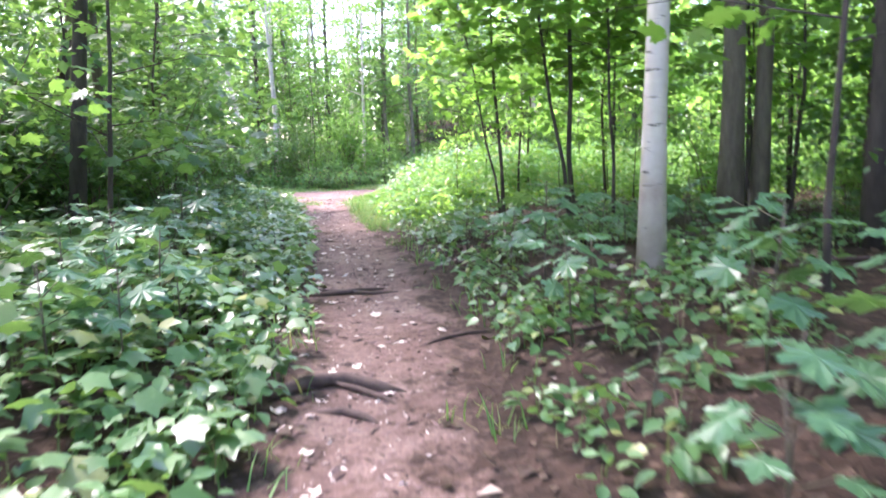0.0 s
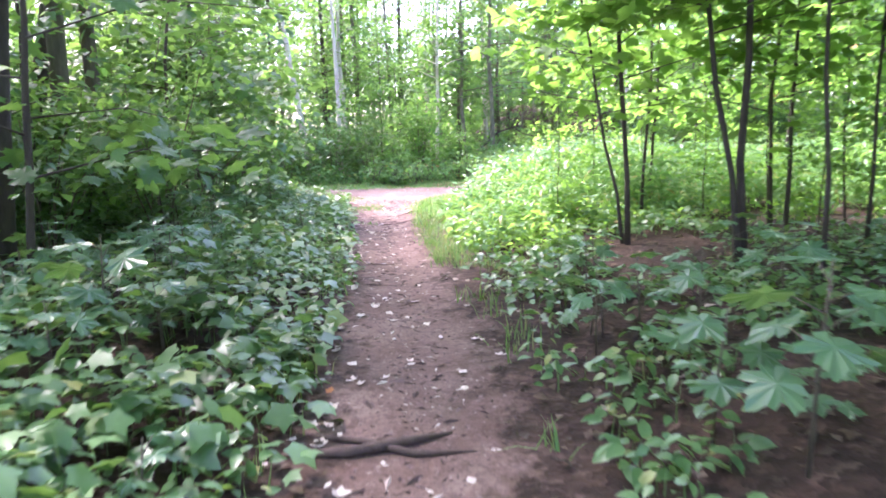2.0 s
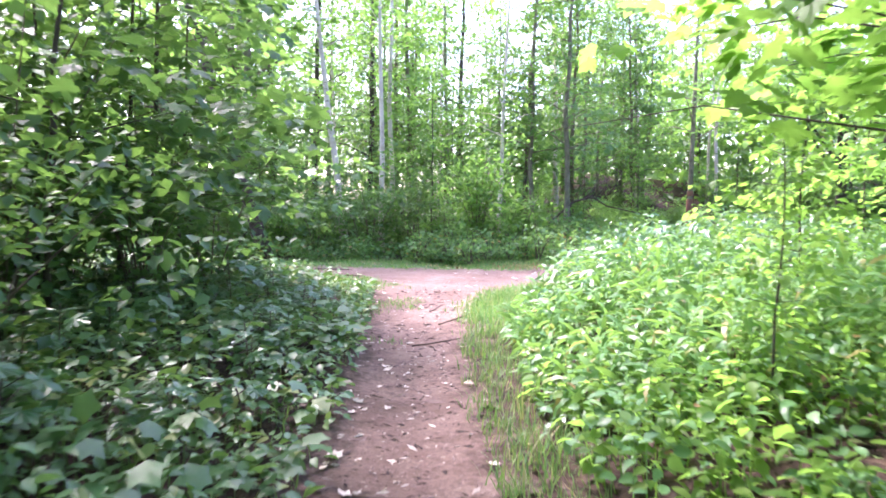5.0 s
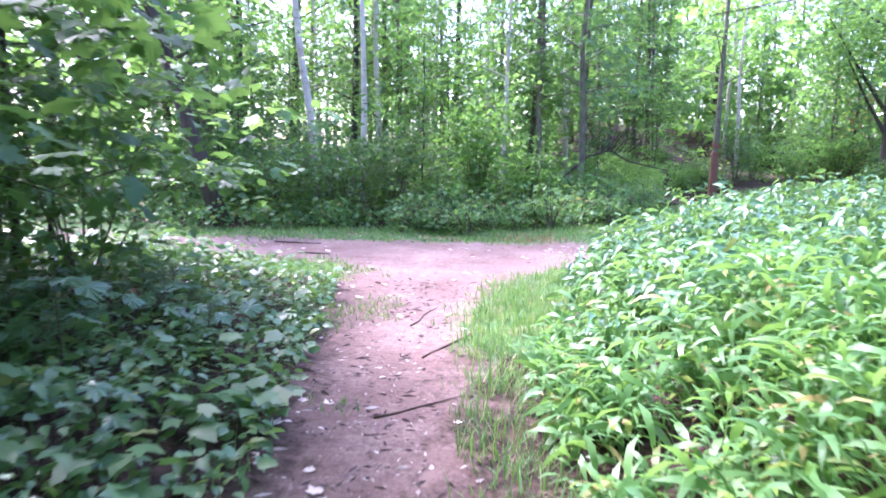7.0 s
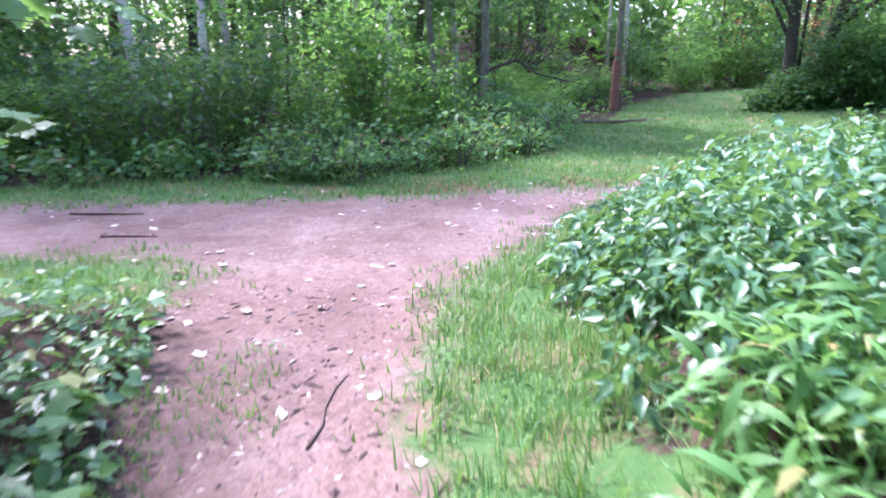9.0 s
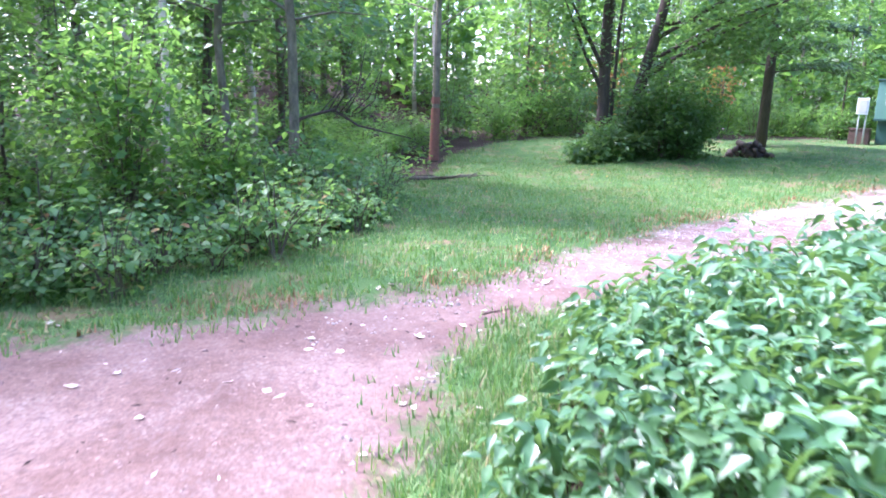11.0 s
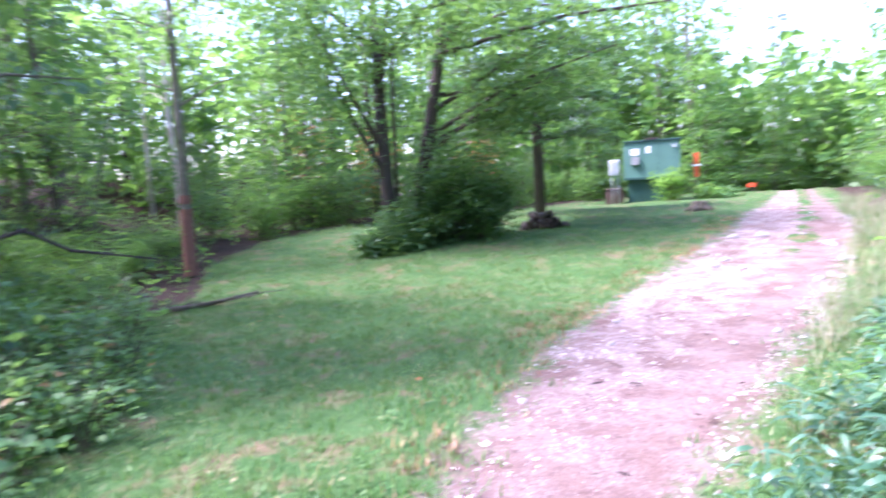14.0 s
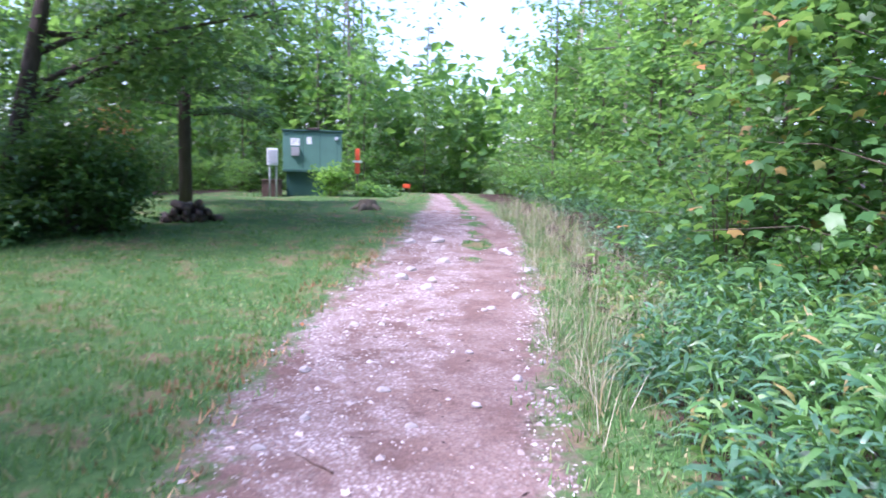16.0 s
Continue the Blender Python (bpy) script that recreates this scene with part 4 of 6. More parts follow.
# far woods beyond the road
forest(7, [SHRUB[0], SHRUB[2], SHRUB[0], SHRUB[3]], 34, -14, -4.2, 20.5, 30, lambda a, b: 0.7 < wood(a, b) < 4.5, 0.85, 0.6, 0.95)
forest(25, [SHRUB[1], SHRUB[3], SHRUB[1]], 46, -3.6, 2.6, 23, 37, lambda a, b: 2.0 < wood(a, b) < 10.0, 0.6, 0.33, 0.6)
WOODSIDE = [make_tree("maple_tree", "grey-trunked forest maple with bare lower trunk", "tree", 190 + k, h, r, bark, leaf, st, 2.3, 24, 2600, 0.17, lean=ln, wob=0.09, sides=10, group="forest trees")
            for k, (h, r, bark, leaf, st, ln) in enumerate([(10.5, 0.12, M_BARK_PALE, M_LEAF_CROWN, 0.19, (0.02, 0.01)), (11.5, 0.10, M_BARK, M_LEAF_DARK, 0.2, (-0.03, 0.0)), (9.5, 0.08, M_BARK_PALE, M_LEAF_CROWN, 0.17, (0.05, -0.04))])]
forest(28, [SAPLING[0], SAPLING[2]], 9, -3.6, 2.2, 27, 37, lambda a, b: wood(a, b) > 5.0, 0.9, 0.7, 1.0)
forest(26, WOODSIDE, 13, -4, 4, 24, 42, lambda a, b: wood(a, b) > 5.6, 1.2, 0.75, 1.0)
forest(8, TALL, 30, -17, 4, 22, 44, lambda a, b: wood(a, b) > 2.2 and a < -4 and not (-6.2 < a < -2.2 and b > 26.5) and not (a > -8.5 and b < 27), 1.5)
forest(9, BIRCH, 18, -15, 8, 24, 46, lambda a, b: wood(a, b) > 3, 2.0)
forest(10, SAPLING, 24, -15, 4, 21.5, 32, lambda a, b: wood(a, b) > 1.5 and (a < -4 or wood(a, b) > 6), 1.1)
# behind the clearing
forest(11, TALL + BIRCH, 28, 3, 40, 35, 60, lambda a, b: wood(a, b) > 1.0 and not (25 < a < 29 and b < 41), 1.7)
forest(19, SAPLING + EDGE, 24, 2, 40, 34, 52, lambda a, b: wood(a, b) > 0.8, 1.4, 0.7, 1.1)
forest(12, SHRUB, 26, 3, 32, 34, 48, lambda a, b: 0.3 < wood(a, b) < 4 and not 10 < a < 18.5, 1.3, 0.7, 1.1)
# the road's inner side
forest(13, EDGE, 24, 8.5, 34, 10, 34, lambda a, b: 3.2 < inner(a, b) < 9 and off_trail(a, b) > 6, 1.7, 0.7, 1.15)
forest(14, SHRUB, 22, 6, 32, 14, 33, lambda a, b: 2.0 < inner(a, b) < 4.2, 1.3, 0.6, 1.0)
forest(15, TALL, 12, 10, 44, 8, 34, lambda a, b: 5 < inner(a, b) < 14, 2.0)
forest(16, BIRCH, 6, 12, 30, 14, 30, lambda a, b: 4 < inner(a, b) < 8, 2.5)
# where the road goes out of sight, and behind the start
forest(17, EDGE, 20, 27, 46, 26, 58, lambda a, b: abs(b - 31.6 - (a - 24) * 0.6) > 2.6 and inner(a, b) < 8 and not 0.33 < (b - 20.2) / a < 0.47, 2.0, 0.95, 1.35)
forest(20, EDGE, 14, 31, 48, 34, 52, lambda a, b: abs(b - 31.6 - (a - 24) * 0.6) < 4.0, 2.0, 0.65, 0.85)
forest(18, TALL, 5, -12, 12, -14, -3.5, lambda a, b: True, 2.5)

# ---- trees that stand out ----
stand(make_tree("birch_tree", "white birch trunk with dark knots beside the trail", "tree", 201, 9.5, 0.092, M_BIRCH, M_LEAF_MAPLE, 0.5, 2.0, 14, 1000, 0.13, lean=(0.012, 0.0), wob=0.02, sides=14, split=True), 1.48, 5.33)
# the first three carry oversized crowns, out of view, to shade the floor
for k, (bx, by, r, ln, bark) in enumerate([(2.72, 7.1, 0.115, (0.0, 0.0), M_BARK), (3.01, 7.18, 0.085, (-0.012, 0.0), M_BARK), (3.68, 6.3, 0.11, (0.0, 0.0), M_BARK_DARK),
                                           (-5.35, 10.1, 0.11, (0.02, 0), M_BARK), (-5.3, 10.7, 0.095, (0.01, 0.0), M_BARK)]):
    stand(make_tree("maple_tree", "straight dark forest trunk near the trail", "tree", 210 + k, 11, r, bark, M_LEAF_MAPLE, 0.40, 4.2 if k < 3 else 3.4, 22, 4800 if k < 3 else 2600, 0.16, lean=ln, wob=0.02, sides=12, split=True), bx, by, 0)
# added maples: their crowns, above the view, only shade the ground by the trail
for k, (bx, by, ln) in enumerate([(-4.1, 7.6, 0.13), (-4.2, 4.4, 0.16), (3.9, 2.6, -0.05), (5.0, 5.2, -0.05)]):
    stand(make_tree("maple_tree", "added shade maple arching its crown high over the trail", "tree", 216 + k, 12.5, 0.085, M_BARK_DARK, M_LEAF_MAPLE, 0.50, 4.4, 26, 4200, 0.18, lean=(ln, 0.0), wob=0.03, sides=12, split=True), bx, by, 0)
stand(make_tree("maple_tree", "added shade maple leaning its high crown towards the trail", "tree", 221, 12, 0.10, M_BARK_DARK, M_LEAF_MAPLE, 0.60, 3.2, 22, 4200, 0.18, lean=(0.25, 0.0), wob=0.03, sides=12, split=True), -6.2, 10.4, 0)
# leaves take the sunlit green, so the backlit glow is in their colour
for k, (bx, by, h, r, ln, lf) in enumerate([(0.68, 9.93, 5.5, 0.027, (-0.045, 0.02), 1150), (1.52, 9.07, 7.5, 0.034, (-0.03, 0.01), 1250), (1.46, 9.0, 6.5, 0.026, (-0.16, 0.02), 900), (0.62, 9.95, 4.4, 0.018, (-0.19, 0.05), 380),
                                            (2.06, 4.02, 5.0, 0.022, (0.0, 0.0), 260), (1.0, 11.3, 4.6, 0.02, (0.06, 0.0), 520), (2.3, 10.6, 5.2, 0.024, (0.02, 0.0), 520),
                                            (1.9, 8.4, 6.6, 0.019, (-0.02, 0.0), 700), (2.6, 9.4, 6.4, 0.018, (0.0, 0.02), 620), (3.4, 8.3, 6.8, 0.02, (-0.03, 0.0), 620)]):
    stand(make_tree("sapling", "slim dark sapling with sunlit-coloured maple leaves beside the trail", "tree", 220 + k, h, r, M_BARK_DARK, M_LEAF_SUNLIT, 0.28, 1.9, 16, lf, 0.155, "toothed", lean=ln, wob=0.07, up=0.3, sides=8, split=True, origin=(bx, by)), bx, by, 0)
# all but one take the dark leaf colour, standing in for thicket shade
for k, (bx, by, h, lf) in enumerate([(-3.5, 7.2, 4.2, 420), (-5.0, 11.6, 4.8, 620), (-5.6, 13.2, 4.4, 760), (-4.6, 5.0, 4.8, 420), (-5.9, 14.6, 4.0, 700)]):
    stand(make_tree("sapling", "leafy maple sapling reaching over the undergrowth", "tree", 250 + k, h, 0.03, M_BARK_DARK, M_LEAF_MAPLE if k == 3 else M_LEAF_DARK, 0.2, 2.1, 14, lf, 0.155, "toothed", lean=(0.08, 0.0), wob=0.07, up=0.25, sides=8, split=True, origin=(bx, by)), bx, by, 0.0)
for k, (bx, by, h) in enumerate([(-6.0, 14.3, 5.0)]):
    stand(make_tree("maple_tree", "young maple hanging broad leaves, darkened for shade, over the trail's end", "tree", 270 + k, h, 0.045, M_BARK_DARK, M_LEAF_DARK, 0.32, 2.4, 18, 1400, 0.15, "maple", lean=(0.06, 0.0), wob=0.06, up=0.3, sides=8, split=True, origin=(bx, by)), bx, by, 0)
stand(make_tree("birch_tree", "leaning pale birch in front of the far woods", "tree", 230, 10, 0.10, M_BIRCH, M_LEAF_MAPLE, 0.5, 1.6, 12, 900, 0.14, lean=(-0.13, 0.0), wob=0.03, sides=10, split=True), -7.1, 23.6)
stand(make_tree("birch_tree", "slim pale birch in front of the far woods", "tree", 231, 10, 0.075, M_BIRCH, M_LEAF_MAPLE, 0.5, 1.5, 12, 900, 0.14, lean=(0.0, 0.0), wob=0.03, sides=10, split=True), -6.1, 23.4)
stand(make_tree("maple_tree", "dark trunk leaning over the end of the trail", "tree", 232, 9, 0.15, M_BARK_DARK, M_LEAF_DARK, 0.3, 2.6, 16, 1500, 0.15, lean=(-0.27, -0.1), wob=0.04, sides=10, split=True), -7.8, 20.75)
stand(make_tree("maple_tree", "pale grey trunk in the far woods", "tree", 233, 11, 0.085, M_BARK_PALE, M_LEAF_CROWN, 0.24, 1.4, 20, 1800, 0.15, lean=(0.02, 0.0), wob=0.12, sides=10, split=True), -1.6, 25.6)
stand(make_tree("maple_tree", "pale grey trunk in the far woods", "tree", 234, 11, 0.075, M_BARK_PALE, M_LEAF_CROWN, 0.24, 1.4, 20, 1800, 0.15, lean=(-0.02, 0.0), wob=0.12, sides=10, split=True), -2.6, 26.4)

for k, (bx, by, h) in enumerate([(7.9, 19.0, 6.5), (9.6, 20.0, 7.0)]):
    stand(make_tree("young_maple", "broad-leaved maple with a few orange leaves beside the road", "tree", 260 + k, h, 0.042, M_BARK, M_LEAF_TURNING, 0.10, 1.8, 26, 2400, 0.14, "maple", wob=0.05, up=0.35, sides=8, split=True, group="roadside trees", origin=(bx, by)), bx, by, 0.6 * k)

# red-blazed trunk at the lawn's corner
blazed = make_tree("blazed_tree", "grey trunk with faded red paint on its foot", "tree", 240, 11, 0.10, M_BARK_PALE, M_LEAF_MAPLE, 0.3, 2.0, 16, 1500, 0.15, lean=(0.012, 0), wob=0.01, sides=12, split=True)
stand(blazed, 2.27, 32.3)
child("paint_band", Tubes().add([(0, 0, 0.02), (0.006, 0, 0.6), (0.012, 0, 1.35)], [0.134, 0.122, 0.112], 12, False).mesh("paint_band", M_RED_BLAZE), blazed, "faded red paint")
child("blaze", Tubes().add([(0.014, 0, 1.45), (0.016, 0, 1.62)], [0.111, 0.110], 12, False).mesh("blaze", M_RED_BLAZE), blazed, "faded orange-red blaze")


def forked_tree():
    """Two dark stems from one foot at the edge of the lawn, with long level limbs."""
    e = tagged(new("forked_maple"), "broad dark-trunked maple forking near the ground on the lawn", "tree")
    rs = np.random.RandomState(77)
    stems = [([(0, 0, -0.15), (-0.03, 0, 1.2), (-0.08, 0, 3.0), (-0.02, 0.1, 5.2), (0.0, 0.2, 8.5)], [0.21, 0.165, 0.15, 0.12, 0.05]),
             ([(0.55, -0.25, -0.15), (0.72, -0.25, 1.0), (1.0, -0.3, 2.3), (1.35, -0.35, 3.8), (1.75, -0.3, 5.6), (2.1, -0.2, 8.2)], [0.19, 0.16, 0.155, 0.14, 0.10, 0.04]),
             ([(0.2, 0.0, 0.2), (0.25, 0.0, 1.8), (0.32, 0.05, 3.4), (0.5, 0.1, 5.6)], [0.06, 0.05, 0.045, 0.02])]
    for p, r in stems:
        child("trunk", Tubes().add(p, r, 12).mesh("trunk", M_BARK_DARK), e)
    limbs = [((-0.04, 0, 1.6), (-0.7, 0.0, 2.7), (-1.7, -0.1, 4.6)), ((-0.05, 0, 2.2), (-1.1, -0.3, 3.6), (-2.3, -0.8, 5.2)), ((1.0, -0.3, 2.3), (2.2, -0.9, 2.9), (3.9, -1.5, 3.2)),
             ((1.2, -0.3, 3.1), (2.6, -1.3, 4.1), (4.3, -2.4, 4.9)), ((0.9, -0.3, 2.0), (1.7, -1.4, 2.9), (2.6, -3.0, 3.6)), ((1.4, -0.35, 4.0), (2.4, 0.3, 5.4), (3.6, 1.0, 6.4)),
             ((-0.06, 0, 3.4), (-0.6, -1.2, 4.6), (-1.2, -2.7, 5.6)), ((1.5, -0.3, 4.4), (1.5, -1.7, 5.4), (1.3, -3.3, 6.0)), ((0.0, 0.1, 4.6), (-1.4, 0.6, 5.8), (-3.0, 0.9, 6.6)),
             ((1.3, -0.3, 3.5), (2.9, -0.5, 3.7), (5.2, -1.0, 3.9)), ((1.05, -0.3, 2.5), (2.4, -2.0, 3.6), (4.2, -3.6, 4.3)), ((1.6, -0.3, 4.9), (3.4, -1.6, 5.6), (5.6, -2.8, 5.4)), ((0.0, 0.1, 4.2), (-0.2, -2.2, 5.0), (0.2, -4.4, 5.0)), ((1.5, -0.3, 4.5), (3.2, -3.0, 5.0), (4.6, -5.2, 5.0))]
    cen, yw = [], []
    for a, b, c in limbs:
        child("limb", Tubes().add([a, b, c], [0.065, 0.042, 0.012], 8, False).mesh("limb", M_BARK_DARK), e)
        a, b, c = (np.array(q) for q in (a, b, c))
        n = 1300
        k = rs.beta(2.0, 1.0, n)[:, None]
        base = a * (1 - k) ** 2 + b * 2 * k * (1 - k) + c * k ** 2
        spread = np.linalg.norm(c - a)
        cen.append(base + rs.normal(0, 1, (n, 3)) * np.array([0.19, 0.19, 0.09]) * spread * (0.4 + k))
        yw.append(rs.uniform(0, 6.283, n))
    cen, yw = np.concatenate(cen), np.concatenate(yw)
    ok = (np.hypot(cen[:, 0] - 0.5, cen[:, 1]) > 1.7) | (cen[:, 2] > 4.4) | (rs.rand(len(cen)) < 0.2)
    cen, yw = cen[ok], yw[ok]
    n = len(cen)
    v, f = leaf_arrays("oval", cen, 0.15 * rs.uniform(0.6, 1.25, n), yw, rs.normal(-0.25, 0.3, n), rs.normal(0, 0.3, n))
    tagged(child("crown", mesh_of("crown", v, f, M_LEAF_CROWN, True), e), kind="stuff")
    return e


stand(forked_tree(), 7.15, 32.5)


def conifer(seed, h, r, reach, start, label, sprays=1500):
    """A pine or spruce: straight trunk, level whorled limbs, flat needle sprays."""
    rs = np.random.RandomState(seed)
    e = tagged(new("spruce_tree"), label, "tree", "conifers")
    child("trunk", Tubes().add([(0, 0, -0.15), (0.02, 0, h * 0.3), (0.0, 0.03, h * 0.65), (0.02, 0, h)], [r * 1.2, r, r * 0.6, 0.01], 12).mesh("trunk", M_BARK_DARK), e)
    cen, yw, n_l = [], [], 30
    for b in range(n_l):
        u = start + (0.97 - start) * b / n_l
        az, length = b * 2.4 + rs.uniform(-0.3, 0.3), reach * (1.08 - u) * rs.uniform(0.75, 1.15)
        p0 = Vector((0, 0, h * u))
        p1 = p0 + Vector((math.cos(az), math.sin(az), 0.12)) * length * 0.5
        p2 = p0 + Vector((math.cos(az), math.sin(az), -0.02)) * length
        child("limb", Tubes().add([p0, p1, p2], [0.025, 0.016, 0.006], 5, False).mesh("limb", M_BARK_DARK), e)
        m = max(8, int(sprays / n_l * (1.3 - u)))
        k = rs.uniform(0.15, 1, m)
        side = rs.normal(0, 0.16 * length, m) * (1.15 - 0.6 * k)
        cen.append(np.stack([math.cos(az) * length * k - math.sin(az) * side, math.sin(az) * length * k + math.cos(az) * side, h * u + 0.1 * length * np.sin(k * 3) + rs.normal(0, 0.05, m)], 1))
        yw.append(az - math.pi / 2 + np.sign(side) * 0.7 + rs.normal(0, 0.3, m))
    cen, yw = np.concatenate(cen), np.concatenate(yw)
    n = len(cen)
    v, f = leaf_arrays("lance", cen, 0.34 * rs.uniform(0.6, 1.2, n), yw, rs.normal(-0.15, 0.2, n), rs.normal(0, 0.3, n))
    tagged(child("crown", mesh_of("crown", v, f, M_LEAF_PINE), e), kind="stuff")
    return e


stand(conifer(81, 10, 0.15, 4.2, 0.24, "dark spruce with a bare lower trunk on the lawn", 12000), 14.0, 34.35)
stand(conifer(82, 13, 0.17, 3.0, 0.1, "tall dark spruce rising behind the clearing", 2600), 31.0, 45.0)
stand(conifer(83, 14, 0.17, 3.4, 0.1, "tall dark spruce beyond the road's end", 5000), 47.0, 43.5)

# bush under the forked maple
for k, (bx, by, h, w) in enumerate([(8.1, 31.0, 2.3, 1.05), (8.5, 30.7, 1.7, 0.85), (6.8, 31.2, 0.8, 0.7), (6.1, 31.1, 0.5, 0.5), (8.8, 31.0, 1.4, 0.7), (7.5, 31.8, 1.1, 0.8), (8.4, 31.9, 1.6, 0.9)]):
    stand(make_shrub("bush", "dense dark green bush under the forked maple", 300 + k, h, w, M_LEAF_DARK, 3000, 0.115, "rhomb", 14, group="bushes under the maple"), bx, by)
for k, (bx, by, h, w, leaf) in enumerate([(20.9, 34.3, 1.05, 0.6, M_LEAF_SUNLIT), (22.0, 33.5, 0.45, 0.4, M_LEAF_MAPLE), (23.1, 33.3, 0.32, 0.5, M_LEAF_WEED)]):
    stand(make_shrub("bush", "light green bush growing against the green container", 310 + k, h, w, leaf, 900, 0.13, "oval", 9, group="bushes by the container"), bx, by)
# reddening maple branches
for k, (bx, by, h, w) in enumerate([(11.5, 40.5, 3.0, 1.0), (9.5, 41.5, 4.0, 1.0), (16.5, 40.0, 3.4, 0.9)]):
    stand(make_shrub("red_maple", "young maple turned orange-red behind the clearing", 320 + k, h, w, M_LEAF_RED, 420, 0.16, "oval", 8, category="tree", low=0.6), bx, by)

# ---- seedlings ----
M_LEAF_SEEDLING = leaf_material("seedling_leaf", [(0, (0.035, 0.11, 0.045)), (0.5, (0.055, 0.15, 0.065)), (1, (0.085, 0.19, 0.085))], 0.36, 0.25, 0.65)


def make_seedling(seed, h, n, size, label):
    rs = np.random.RandomState(seed)
    e = tagged(new("maple_seedling"), label, "seedling", "maple seedlings")
    top = (rs.uniform(-0.06, 0.06), rs.uniform(-0.06, 0.06), h)
    child("stem", Tubes().add([(0, 0, -0.03), (top[0] * 0.3, top[1] * 0.3, h * 0.5), top], [0.006, 0.005, 0.003], 5).mesh("stem", M_BARK), e)
    v, f = leaf_arrays("toothed", np.zeros((1, 3)), np.ones(1), np.zeros(1), np.zeros(1), np.zeros(1))
    me = mesh_of("leaf", v, f, M_LEAF_SEEDLING)
    for j in range(n):
        u = 0.5 + 0.5 * (j + 0.5) / n
        az = j * 2.4 + rs.uniform(-0.4, 0.4)
        out = 0.12 * size / 0.16 * (1.3 - 0.6 * u)
        lf = child("leaf", me, e)
        lf.location = (top[0] * u - math.sin(az) * out, top[1] * u + math.cos(az) * out, h * u)
        lf.rotation_euler = (rs.normal(-0.2, 0.2), rs.normal(0, 0.25), az)
        s = size * rs.uniform(0.7, 1.2)
        lf.scale = (s, s, s)
        child("leafstalk", Tubes().add([(top[0] * u, top[1] * u, h * u - 0.05), tuple(lf.location)], [0.003, 0.002], 4).mesh("leafstalk", M_BARK), e)
    return e


SEEDLING = [make_seedling(400 + k, h, n, s, "knee-high maple seedling with broad lobed leaves") for k, (h, n, s) in enumerate([(0.36, 6, 0.12), (0.48, 7, 0.145), (0.28, 5, 0.11), (0.58, 8, 0.155)])]
rs = np.random.RandomState(12)
made = 0
while made < 230:
    px, py = rs.uniform(-6.5, 5.5), rs.uniform(0.6, 14.5)
    d = abs(off_trail(px, py)) - float(np.interp(py, TRAIL_Y, TRAIL_W))
    right = off_trail(px, py) > 0
    if d < (0.45 if not right else 0.5) or lawn_depth(px, py) > -0.3 or inner(px, py) < 1.5 or (right and (py > 9 or lumps(px * 1.1, py * 1.3 + 2) < -0.3)) or rs.rand() > 1.2 - d / 5 or not clear_of_path(np.array([px]), np.array([py]), 0.85)[0]:
        continue
    plant(SEEDLING[rs.randint(4)], px, py, rs.uniform(0, 6.28), rs.uniform(0.75, 1.15))
    made += 1

# the largest ones, close beside the trail
for k, (px, py, turn, scale) in enumerate([(0.46, 5.75, 0.4, 1.2), (0.70, 5.45, 2.1, 1.3), (1.0, 2.2, 1.0, 1.15), (1.35, 3.15, 3.0, 1.3), (0.85, 4.25, 4.2, 1.1), (-2.1, 4.6, 0.9, 1.2), (-1.7, 3.1, 2.7, 1.15), (-2.4, 6.3, 5.0, 1.2)]):
    plant(SEEDLING[3 if k % 2 else 1], px, py, turn, scale)

# ---- far woods that close the view ----


